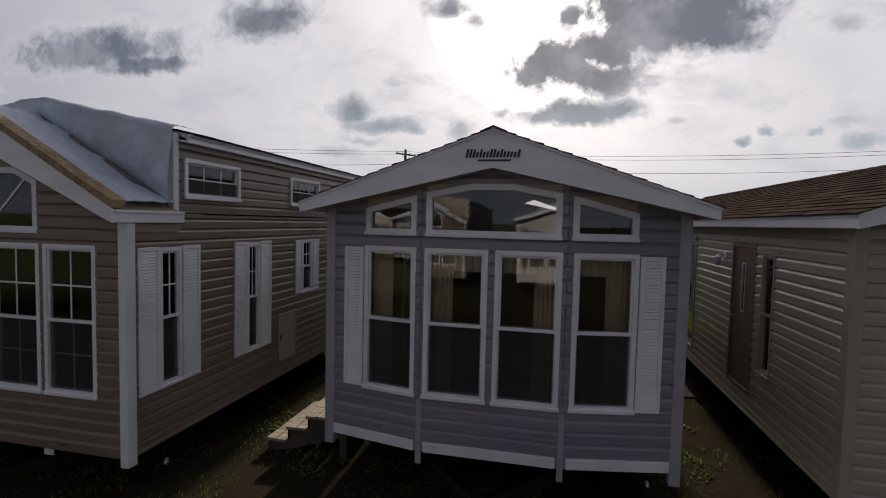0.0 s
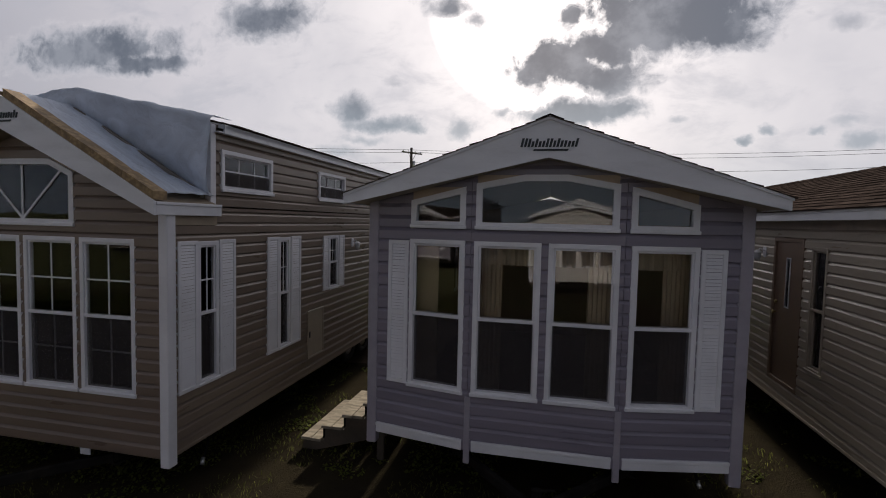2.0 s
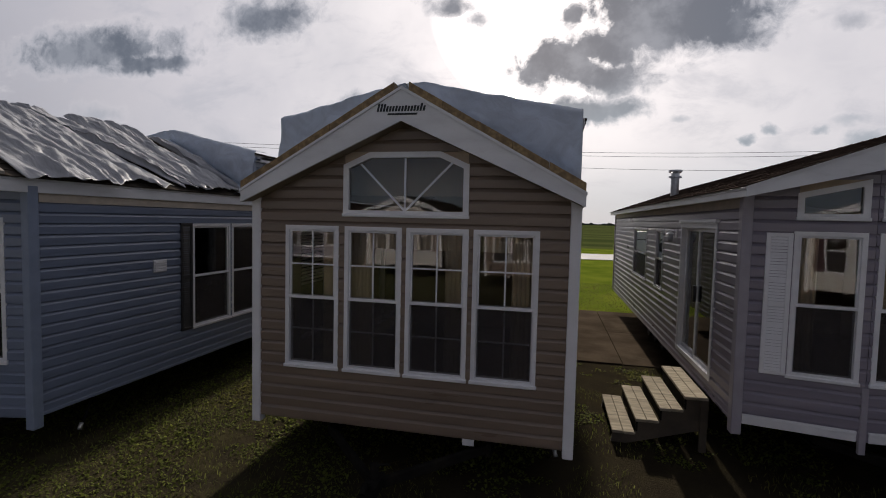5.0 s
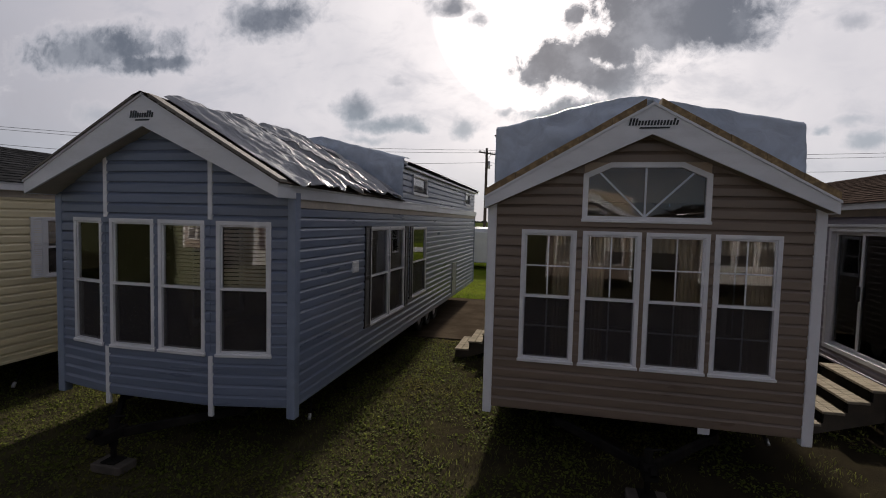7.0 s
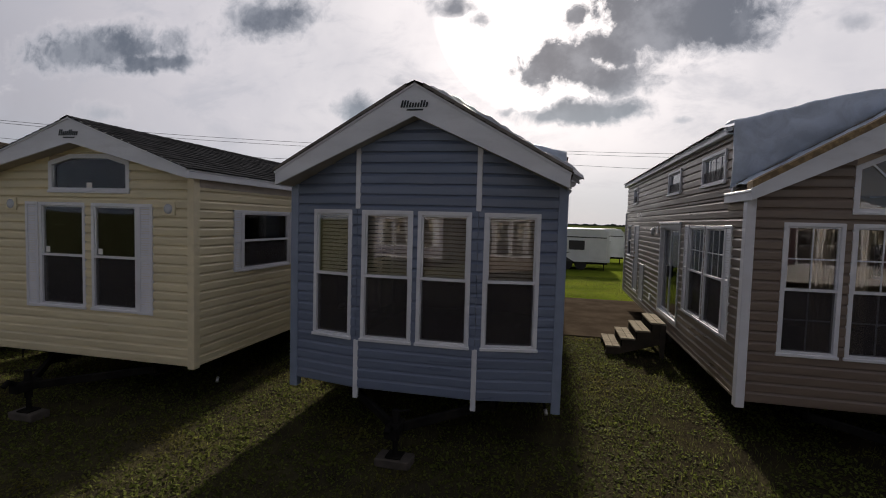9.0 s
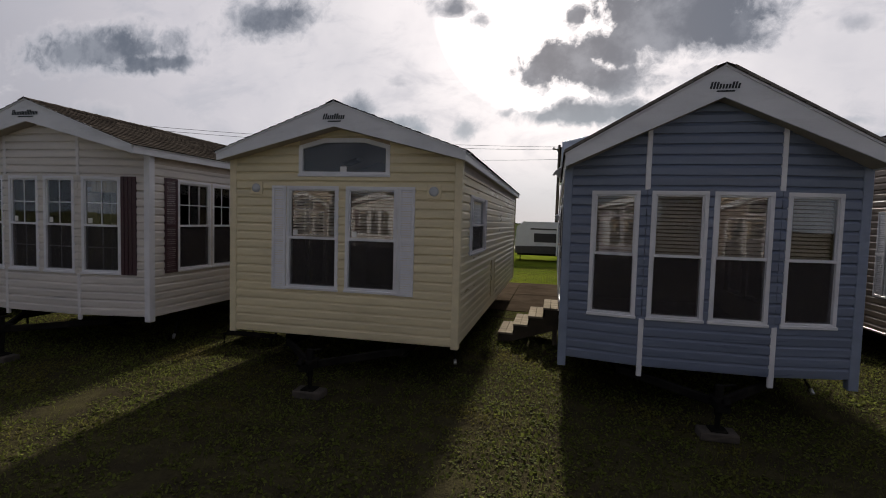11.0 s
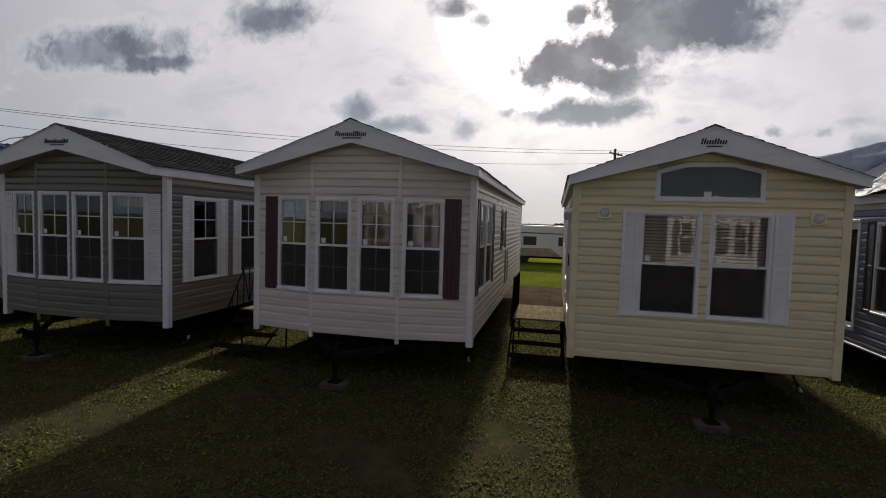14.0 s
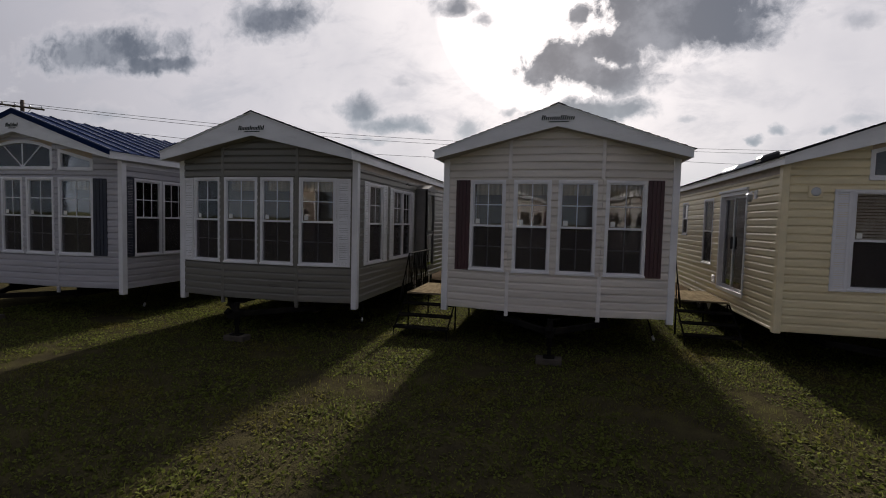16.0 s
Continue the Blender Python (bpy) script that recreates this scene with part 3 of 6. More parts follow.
            for (ua, da), (ub, db) in zip(pts, pts[1:]):
                g.poly(place(ua, da, zb), place(ub, db, zb), place(ub, db, zt), place(ua, da, zt))
                g.poly(place(ua, da - 0.004, zb), place(ua, da - 0.004, zt), place(ub, db - 0.004, zt), place(ub, db - 0.004, zb))
            g.make("curtain", CURTAIN, w, "beige pleated cloth curtain", smooth=True)
    return w


def shaped_window(house, place, outline, bars_at=(), mat=None, hub=None):
    """A fixed window with an outline of (u, z) points, anticlockwise; bars_at: ends of straight glazing bars."""
    fm = mat or WHITE
    cu, cz = sum(p[0] for p in outline) / len(outline), sum(p[1] for p in outline) / len(outline)

    def inset(w):
        res, n = [], len(outline)
        for i in range(n):
            (x0, y0), (x1, y1), (x2, y2) = outline[i - 1], outline[i], outline[(i + 1) % n]
            a, b = Vector((x1 - x0, y1 - y0)).normalized(), Vector((x2 - x1, y2 - y1)).normalized()
            na, nb = Vector((-a.y, a.x)), Vector((-b.y, b.x))
            m = (na + nb) / max(0.2, 1 + na.dot(nb))
            res.append((x1 + m.x * w, y1 + m.y * w))
        return res

    g, ring = Geo(), inset(0.062)
    n = len(outline)
    for i in range(n):
        j = (i + 1) % n
        g.prism([outline[i], outline[j], ring[j], ring[i]], place, -0.03, 0.034)
    w = islands(g)[0].make("window", fm, house)
    g = Geo()
    g.cbox(outline[0][0] - 0.01, outline[1][0] + 0.01, 0.022, 0.05, outline[0][1] - 0.012, outline[0][1] + 0.026, 0.005, place)
    g.make("sill", fm, w)
    g = Geo()
    g.prism(inset(0.058), place, -0.012, -0.006)
    g.make("pane", GLASS, w)
    for (ua, za), (ub, zb) in bars_at:
        g = Geo()
        t = Vector((-(zb - za), ub - ua)).normalized() * 0.011
        g.prism([(ua - t.x, za - t.y), (ub - t.x, zb - t.y), (ub + t.x, zb + t.y), (ua + t.x, za + t.y)], place, -0.004, 0.006)
        g.make("glazing_bar", fm, w)
    return w


def shutter(house, place, u0, u1, z0, z1, mat, louvres=True, label=""):
    g, e = Geo(), 0.045 if u1 - u0 > 0.2 else 0.03
    mid = (z0 + z1) / 2
    if louvres:
        bars(g, place, u0, u1, z0, z1, e, 0.012, 0.045)
        g.cbox(u0 + e, u1 - e, 0.012, 0.043, mid - 0.03, mid + 0.03, 0.003, place)
        g.prism([(u0 + e, z0 + e), (u1 - e, z0 + e), (u1 - e, z1 - e), (u0 + e, z1 - e)], place, 0.012, 0.018)
    else:
        g.cbox(u0, u1, 0.012, 0.034, z0, z1, 0.004, place)
        n = 4
        for k in range(n):
            a = u0 + (u1 - u0) * k / n
            g.cbox(a + 0.005, a + (u1 - u0) / n - 0.005, 0.03, 0.044, z0 + 0.004, z1 - 0.004, 0.004, place)
    s = g.make("shutter", mat, house, label)
    if louvres:
        g = Geo()
        for a, b in ((z0 + e, mid - 0.03), (mid + 0.03, z1 - e)):
            n = max(2, round((b - a) / 0.034))
            for k in range(n):
                z, h = a + (b - a) * k / n, (b - a) / n
                g.prism([(0, 0), (1, 0), (1, 1), (0, 1)], lambda u, d, w, z=z, h=h: place(u0 + e + (u1 - u0 - 2 * e) * u, (0.041 if w < 0.5 else 0.031) - (0.006 if d < 0.5 else 0.0), z + h * (0.1 + 0.85 * w)), 0.0, 1.0)
        tagged(g.make("louvres", mat, s), kind="stuff")
    return s

# ---------------------------------------------------------------- park homes
def shingle_slope(house, sx, half, zr, ze, y0, y1, mat, name="shingles"):
    """Overlapping shingle tabs on one roof slope; sx is the side, zr the ridge and ze the eave height."""
    run = math.hypot(half, zr - ze)
    cx, cz = sx * half / run, (ze - zr) / run
    nx, nz = -cz * sx * sx * (1 if sx > 0 else -1), abs(cx)
    g, rows = Geo(), int(run / 0.14)
    for r in range(rows + 1):
        s1 = run - r * 0.14 + 0.02
        s0 = max(0.0, s1 - 0.16)
        y = y0 - 0.02 - random.random() * 0.25
        while y < y1:
            ye = y + 0.30 + random.uniform(-0.05, 0.05)
            a, b = max(y, y0 - 0.02), min(ye - 0.006, y1)
            if b > a:
                t = 0.012 + random.random() * 0.007
                p = lambda s, h, yy: (cx * s + nx * h, yy, zr + cz * s + nz * h)
                g.poly(p(s0, 0.004, a), p(s0, 0.004, b), p(s1, t, b), p(s1, t, a))
                g.poly(p(s1, t, a), p(s1, t, b), p(s1, 0.0, b), p(s1, 0.0, a))
                g.poly(p(s0, 0.0, a), p(s0, 0.004, a), p(s1, t, a), p(s1, 0.0, a))
            y = ye
    return tagged(g.make(name, mat, house), kind="stuff")


def sign_mark(house, place, u, z, n, size=0.074):
    """The maker's mark on the gable, as plain slanted blocks."""
    g = Geo()
    w = size * 0.72 * 0.62
    n = round(n / 0.62)
    for k in range(n):
        a = u + (k - n / 2) * w
        h = size * (1.1 if k < 2 else random.choice((0.72, 0.78, 0.72, 1.05)))
        g.prism([(a, z), (a + w * 0.66, z), (a + w * 0.66 + h * 0.22, z + h), (a + h * 0.22, z + h)], place, 0.002, 0.006)
    tagged(g.make("sign_mark", LETTER, house, "dark maker's mark on the gable board"), kind="stuff")
    g = Geo()
    g.prism([(u - n * w * 0.28, z - size * 0.5), (u + n * w * 0.32, z - size * 0.5), (u + n * w * 0.34, z - size * 0.25), (u - n * w * 0.26, z - size * 0.25)], place, 0.002, 0.005)
    g.make("sign_line", LETTER, house)


def sliding_door(house, place, u0, u1, z0, z1, mat):
    g = Geo()
    bars(g, place, u0, u1, z0, z1, 0.075, -0.06, 0.04)
    d = g.make("sliding_door", mat, house, "sliding glass patio door in a pale frame")
    g = Geo()
    g.cbox(u0 - 0.03, u1 + 0.03, 0.0, 0.07, z1 + 0.002, z1 + 0.05, 0.005, place)
    g.make("drip_cap", mat, d)
    m = (u0 + u1) / 2
    for a, b, e in ((u0 + 0.07, m + 0.03, -0.005), (m - 0.03, u1 - 0.07, -0.04)):
        g = Geo()
        bars(g, place, a, b, z0 + 0.07, z1 - 0.07, 0.06, e - 0.03, e + 0.005)
        g.make("door_leaf", mat, d)
        g = Geo()
        g.prism([(a + 0.05, z0 + 0.12), (b - 0.05, z0 + 0.12), (b - 0.05, z1 - 0.12), (a + 0.05, z1 - 0.12)], place, e - 0.015, e - 0.009)
        g.make("pane", GLASS, d)
    g = Geo()
    g.cbox(m - 0.02, m + 0.01, 0.0, 0.045, (z0 + z1) / 2 - 0.12, (z0 + z1) / 2 + 0.12, 0.006, place)
    g.make("door_handle", BLACK, d, "black pull handle")


def panel_door(house, place, u0, u1, z0, z1, mat, lite=True, label="flush brown entry door with a narrow glass light"):
    g = Geo()
    g.cbox(u0, u1, -0.03, 0.012, z0, z1, 0.005, place)
    d = g.make("door", mat, house, label)
    g = Geo()
    bars(g, place, u0 - 0.05, u1 + 0.05, z0 - 0.03, z1 + 0.05, 0.055, -0.02, 0.035)
    g.make("door_frame", mat, d)
    if lite:
        m = (u0 + u1) / 2
        g = Geo()
        bars(g, place, m - 0.06, m + 0.06, z0 + 1.05, z1 - 0.22, 0.018, 0.01, 0.022, 0.003)
        g.make("light_frame", WHITE, d)
        g = Geo()
        g.prism([(m - 0.043, z0 + 1.067), (m + 0.043, z0 + 1.067), (m + 0.043, z1 - 0.237), (m - 0.043, z1 - 0.237)], place, 0.0135, 0.0165)
        g.make("pane", GLASS, d)
    g = Geo()
    p0, p1 = place(u1 - 0.07, 0.012, z0 + 0.95), place(u1 - 0.07, 0.06, z0 + 0.95)
    g.tube([p0, p1], [0.012, 0.028], 10)
    g.make("door_knob", BRASS, d, "metal knob", smooth=True)
    g = Geo()
    g.tube([place(u1 - 0.07, 0.012, z0 + 1.1), place(u1 - 0.07, 0.03, z0 + 1.1)], 0.026, 10)
    g.make("door_lock", BRASS, d, "round metal lock", smooth=True)


def wall_lamp(house, place, u, z):
    g = Geo()
    g.cbox(u - 0.06, u + 0.06, 0.014, 0.04, z - 0.08, z + 0.08, 0.006, place)
    g.tube([place(u, 0.03, z + 0.02), place(u, 0.10, z + 0.05), place(u, 0.13, z + 0.02)], 0.012, 8)
    g.tube([place(u, 0.13, z + 0.03), place(u, 0.13, z - 0.01)], [0.02, 0.07], 12)
    lamp = g.make("wall_lamp", WHITE, house, "small outdoor jar lamp on the wall")
    g = Geo()
    g.tube([place(u, 0.13, z - 0.01), place(u, 0.13, z - 0.08), place(u, 0.13, z - 0.14)], [0.045, 0.05, 0.03], 12)
    g.make("lamp_jar", GLASS_LAMP, lamp, "ribbed clear glass jar", smooth=True)


def round_lamp(house, place, u, z, mat):
    g = Geo()
    g.cbox(u - 0.10, u + 0.10, 0.012, 0.052, z - 0.095, z + 0.095, 0.008, place)
    lamp = g.make("lamp_plate", mat, house)
    g = Geo()
    g.tube([place(u, 0.04, z), place(u, 0.058, z), place(u, 0.066, z)], [0.07, 0.068, 0.045], 20)
    g.make("round_light", GLASS_LAMP, lamp, "round frosted porch light", smooth=True)


def vent_box(house, place, u0, u1, z0, z1, mat, name="vent_box", label=""):
    g = Geo()
    g.cbox(u0, u1, 0.010, 0.045, z0, z1, 0.006, place)
    n = max(2, int((z1 - z0) / 0.04))
    for k in range(n):
        z = z0 + 0.01 + (z1 - z0 - 0.02) * k / n
        g.cbox(u0 + 0.015, u1 - 0.015, 0.04, 0.052, z, z + (z1 - z0) / n * 0.6, 0.002, place)
    g.make(name, mat, house, label)


def hatch(house, place, u0, u1, z0, z1, mat=None):
    g = Geo()
    g.cbox(u0 + 0.028, u1 - 0.028, 0.0, 0.038, z0 + 0.028, z1 - 0.03, 0.004, place)
    h = g.make("service_hatch", mat or WHITE, house, "service hatch door in the wall")
    g = Geo()
    bars(g, place, u0, u1, z0, z1, 0.03, 0.0, 0.046)
    g.make("hatch_frame", mat or WHITE, h)
    g = Geo()
    g.cbox(u0 + 0.05, u0 + 0.08, 0.034, 0.048, (z0 + z1) / 2 - 0.05, (z0 + z1) / 2 + 0.05, 0.003, place)
    g.make("hatch_latch", BLACK, h)


class Home:
    """A park home: xc across, yo the outer front wall, w half the wall's width, long its length; bay: how far the middle of the front stands out, and its half width."""

    def __init__(self, label, xc, yo, w, long, siding, shingles, apex, ends, half, rake, base, foot, bay=None, trim=None, post=None, soffit=None, loft=None, metal=False, roof_cover=True, group="row of park homes"):
        self.xc, self.yo, self.w, self.long, self.mat = xc, yo, w, long, siding
        self.apex, self.ends, self.half, self.base, self.foot, self.bay, self.loft = apex, ends, half, base, foot, bay, loft
        self.h = thing("park_home", (xc, yo, 0), label, "park home", group)
        self.trim, self.post = trim or WHITE, post or WHITE
        self.rake = rake - yo
        self.shingles, self.metal, self.roof_cover, self.soffit = shingles, metal, roof_cover, soffit or WHITE_DULL
        self.core = Geo()
        self.front_panels()

    def under(self, x):
        """Underside of the gable at x."""
        return self.apex[1] + 0.04 - (self.apex[1] - self.ends[1]) * min(1, abs(x) / self.half)

    def front_panels(self):
        w = self.w
        if self.bay:
            d, m = self.bay
            pts = ((-w, 0), (-m, -d), (m, -d), (w, 0))
        else:
            pts = ((-w, 0), (w, 0))
        self.panels = []
        for (xa, ya), (xb, yb) in zip(pts, pts[1:]):
            f = facing(xa, ya, xb - xa, yb - ya)
            k = (xb - xa) / math.hypot(xb - xa, yb - ya)
            self.panels.append((xa, xb, f, k))
        self.front_holes = [[] for _ in self.panels]
        self.left_holes, self.right_holes, self.loft_left, self.loft_right = [], [], [], []

    def at(self, x):
        """Panel, and place along it, for a point of the front."""
        for i, (xa, xb, f, k) in enumerate(self.panels):
            if x <= xb or i == len(self.panels) - 1:
                return i, f, lambda q: (q - xa) / k
        return None

    def front_window(self, x0, x1, z0, z1, **kw):
        i, f, to = self.at((x0 + x1) / 2 - self.xc)
        a, b = to(x0 - self.xc), to(x1 - self.xc)
        self.front_holes[i].append((a + 0.01, b - 0.01, z0 + 0.01, z1 - 0.01))
        return window(self.h, f, a, b, z0, z1, **kw)

    def front_shaped(self, pts, bars_at=()):
        xs, zs = [p[0] for p in pts], [p[1] for p in pts]
        i, f, to = self.at((min(xs) + max(xs)) / 2 - self.xc)
        o = [(to(x - self.xc), z) for x, z in pts]
        zt = max(zs)
        self.front_holes[i].append((min(q[0] for q in o) + 0.01, max(q[0] for q in o) - 0.01, min(zs) + 0.01, zt - 0.005))
        n = len(o)
        for k in range(1, n):
            (ua, za), (ub, zb) = o[k], o[(k + 1) % n]
            if abs(ua - ub) > 0.02 and min(za, zb) < zt - 0.01 and k != n:
                if (k + 1) % n == 0 and abs(za - zb) > 0.02 and abs(ua - ub) < 0.02:
                    continue
                self.core.prism([(ua, za), (ua, zt), (ub, zt), (ub, zb)] if ua > ub else [(ua, za), (ub, zb), (ub, zt), (ua, zt)], f, -0.10, 0.010)
        return shaped_window(self.h, f, o, [((to(a - self.xc), za), (to(b - self.xc), zb)) for (a, za), (b, zb) in bars_at])

    def front_shutter(self, x0, x1, z0, z1, mat, louvres=True, label=""):
        i, f, to = self.at((x0 + x1) / 2 - self.xc)
        shutter(self.h, f, to(x0 - self.xc), to(x1 - self.xc), z0, z1, mat, louvres, label)

    def side(self, s):
        w, yo = self.w, self.yo
        return (lambda u, d, z: (w + d, u - yo, z)) if s > 0 else (lambda u, d, z: (-w - d, u - yo, z))

    def side_window(self, s, y0, y1, z0, z1, loft=False, **kw):
        holes = (self.loft_right if s > 0 else self.loft_left) if loft else (self.right_holes if s > 0 else self.left_holes)
        holes.append((y0 - self.yo + 0.01, y1 - self.yo - 0.01, z0 + 0.01, z1 - 0.01))
        return window(self.h, self.side(s), y0, y1, z0, z1, **kw)

    def side_hole(self, s, y0, y1, z0, z1):
        (self.right_holes if s > 0 else self.left_holes).append((y0 - self.yo + 0.01, y1 - self.yo - 0.01, z0 + 0.01, z1 - 0.01))

    def finish(self, side_colour=None, gable_posts=True, sign=9, mid_posts=True, base_trim=False):
        h, w, L, yo = self.h, self.w, self.long, self.yo
        (zat, zab), (zet, zeb), half, base = self.apex, self.ends, self.half, self.base
        core, smat = self.core, side_colour or self.mat
        # walls
        for (xa, xb, f, k), holes in zip(self.panels, self.front_holes):
            n = (xb - xa) / k
            wall_panel(f, 0, n, base, lambda u, xa=xa, k=k: self.under(xa + u * k), holes, self.mat, h, core)
        right = lambda u, d, z: (w + d, u, z)
        left = lambda u, d, z: (-w - d, u, z)
        top = self.under(w) + 0.02
        wall_panel(right, 0.012, L, base, lambda u: top, self.right_holes, smat, h, core)
        wall_panel(left, 0.012, L, base, lambda u: top, self.left_holes, smat, h, core)
        back = facing(w, L, -1, 0)
        wall_panel(back, 0, 2 * w, base, lambda u: self.under(u - w), [], smat, h, core)
        core.make("wall", ROOM, h)
        # floor, and a partition that closes the front room
        g = Geo()
        outline = [(-w + 0.1, 0.1), (w - 0.1, 0.1), (w - 0.1, L - 0.1), (-w + 0.1, L - 0.1)]
        if self.bay:
            outline = [(-w + 0.1, 0.1), (-self.bay[1], 0.1 - self.bay[0]), (self.bay[1], 0.1 - self.bay[0]), (w - 0.1, 0.1), (w - 0.1, L - 0.1), (-w + 0.1, L - 0.1)]
        g.prism(outline, lambda u, d, z: (u, z, d), base - 0.04, base + 0.08)
        g.make("floor", CARPET, h)
        g = Geo()
        g.prism([(-w + 0.1, base + 0.08), (w - 0.1, base + 0.08), (w - 0.1, top - 0.1), (0, zab - 0.1), (-w + 0.1, top - 0.1)], lambda u, d, z: (u, d, z), 5.2, 5.3)
        g.make("partition", ROOM, h)
        # corner posts and strips on the bay's corners
        for sx in (-1, 1):
            g = Geo()
            g.cbox(sx * w - 0.055 + sx * 0.012, sx * w + 0.055 + sx * 0.012, -0.045, 0.075, self.foot, self.under(w) + 0.01, 0.008)
            g.make("corner_post", self.post, h)
            g = Geo()
            g.cbox(sx * w - 0.05, sx * w + 0.05, L - 0.05, L + 0.03, base, self.under(w), 0.008)
            g.make("corner_post", self.post, h)
            if self.bay and mid_posts:
                d, m = self.bay
                for z0, z1 in mid_posts:
                    g = Geo()
                    g.cbox(sx * m - 0.032, sx * m + 0.032, -d - 0.032, -d + 0.012, z0 if z0 else self.foot, z1 if z1 else self.under(m), 0.006)
                    g.make("corner_strip", self.trim, h)
        # starter strip under the siding
        for xa, xb, f, k in self.panels:
            n = (xb - xa) / k
            g = Geo()
            if base_trim:
                g.cbox(0.05, n - 0.05, 0.0, 0.037, base - 0.008, base + 0.10, 0.005, f)
                g.cbox(0.05, n - 0.05, 0.0, 0.046, base + 0.07, base + 0.105, 0.004, f)
            else:
                g.cbox(0.0, n, 0.0, 0.02, base - 0.02, base + 0.004, 0.003, f)
            g.make("starter_strip", WHITE if base_trim else self.mat, h)
        for sx in (-1, 1):
            g = Geo()
            x0, x1 = sorted((sx * w, sx * (w + 0.034)))
            g.cbox(x0, x1, 0.08, L - 0.06, base - 0.03, base + 0.012, 0.004)
            g.make("starter_strip", smat, h)
        # roof
        ye = self.loft[0] - yo + 0.06 if self.loft and not self.roof_cover else L + 0.18
        y0, y1 = self.rake, (self.loft[0] - yo if self.loft else L + 0.2)
        for sx in (-1, 1):
            g = Geo()
            pl = lambda u, d, z, sx=sx: (sx * u, d, z)
            g.prism([(0, zat - 0.012), (half - 0.03, zet + 0.004), (half - 0.03, zet - 0.06), (0, zat - 0.08)], pl, y0 + 0.03, y1)
            g.make("roof_deck", self.soffit, h)
            g = Geo()
            g.prism([(0, zat), (half + 0.003, zet), (half + 0.003, zeb - 0.003), (0, zab)], pl, y0, y0 + 0.028)
            g.make("rake_board", WHITE_DULL, h)
            g = Geo()
            # drip edge along the rake
            drop = 0.085 if self.metal else 0.018
            g.prism([(0, zat + 0.014), (half + 0.012, zet + 0.010), (half + 0.012, zet - drop), (0, zat - drop)], pl, y0 - 0.014, y0 + 0.002)
            g.make("drip_edge", self.shingles if self.metal else WHITE_DULL, h)
            g = Geo()
            ys = (-self.bay[0] if self.bay else 0) - 0.02
            g.prism([(0, zab + 0.003), (half - 0.03, zeb + 0.012), (half - 0.03, zeb + 0.028), (0, zab + 0.019)], pl, y0 + 0.03, 0.10)
            g.make("soffit", self.soffit, h)
            g = Geo()
            x0, x1 = sorted((sx * half, sx * (half - 0.026)))
            g.cbox(x0, x1, y0 + 0.03, ye, zeb, zet, 0.005)
            g.cbox(*sorted((sx * (half + 0.010), sx * (half - 0.018))), y0 + 0.031, ye - 0.001, zet - 0.03, zet + 0.002, 0.004)
            g.make("eave_board", WHITE_DULL, h)
            g = Geo()
            x0, x1 = sorted((sx * (w - 0.02), sx * (half - 0.02)))
            g.box(x0, x1, 0.1, ye - 0.03, zeb + 0.004, zeb + 0.02)
            g.box(*sorted((sx * w, sx * (w + 0.037))), 0.1, ye - 0.02, zeb - 0.10, zeb + 0.01)
            g.make("eave_soffit", self.soffit, h)
            if self.roof_cover:
                if self.metal:
                    g, yy = Geo(), y0
                    g.prism([(0, zat + 0.006), (half + 0.02, zet + 0.006), (half + 0.02, zet - 0.006), (0, zat - 0.006)], pl, y0 - 0.02, y1)
                    g.make("metal_roofing", self.shingles, h)
                    while yy < y1:
                        g = Geo()
                        g.prism([(0, zat + 0.034), (half + 0.02, zet + 0.034), (half + 0.02, zet), (0, zat)], pl, yy, yy + 0.03)
                        g.make("roof_seam", BLUE_RIB_LIT, h)
                        yy += 0.40
                else:
                    shingle_slope(h, sx, half + 0.012, zat + 0.004, zet + 0.004, y0, y1, self.shingles)
        if self.roof_cover and not self.metal:
            g, yy = Geo(), y0 - 0.02
            while yy < y1:
                for sx in (-1, 1):
                    g.poly((0, yy, zat + 0.03), (0, yy + 0.27, zat + 0.024), (sx * 0.13, yy + 0.27, zat - 0.03), (sx * 0.13, yy, zat - 0.022))
                yy += 0.25
            tagged(g.make("ridge_capping", self.shingles, h), kind="stuff")
        f = facing(0, self.rake, 1, 0)
        if sign:
            sign_mark(h, f, 0.0, zab + 0.095, sign)
        if self.loft:
            self.build_loft(smat)
        self.chassis()
        return self

    def build_loft(self, smat):
        h, w, yo = self.h, self.w, self.yo
        d0, zw, zr = self.loft[0] - yo, self.loft[1], self.loft[2]
        L, zs = self.long, self.ends[1] + 0.03
        core = Geo()
        right = lambda u, d, z: (w - 0.02 + d, u, z)
        left = lambda u, d, z: (-w + 0.02 - d, u, z)
        wall_panel(right, d0, L, zs + 0.09, lambda u: zw, self.loft_right, smat, h, core)
        wall_panel(left, d0, L, zs + 0.09, lambda u: zw, self.loft_left, smat, h, core)
        front = facing(-w + 0.02, d0, 1, 0)
        n = 2 * w - 0.04
        top = lambda u: zr - (zr - zw) * abs(u - n / 2) / (n / 2)
        wall_panel(front, 0, n, zs + 0.1, top, [], smat, h, core, lap=False)
        back = facing(w - 0.02, L, -1, 0)
        wall_panel(back, 0, n, zs + 0.1, top, [], smat, h, core)
        core.make("loft_wall", ROOM, h)
        for sx in (-1, 1):
            pl = lambda u, d, z, sx=sx: (sx * u, d, z)
            g = Geo()
            g.prism([(0, zr + 0.02), (w + 0.10, zw - 0.0), (w + 0.10, zw - 0.05), (0, zr - 0.04)], pl, d0 + 0.10, L + 0.25)
            g.make("loft_roof_deck", WHITE_DULL, h)
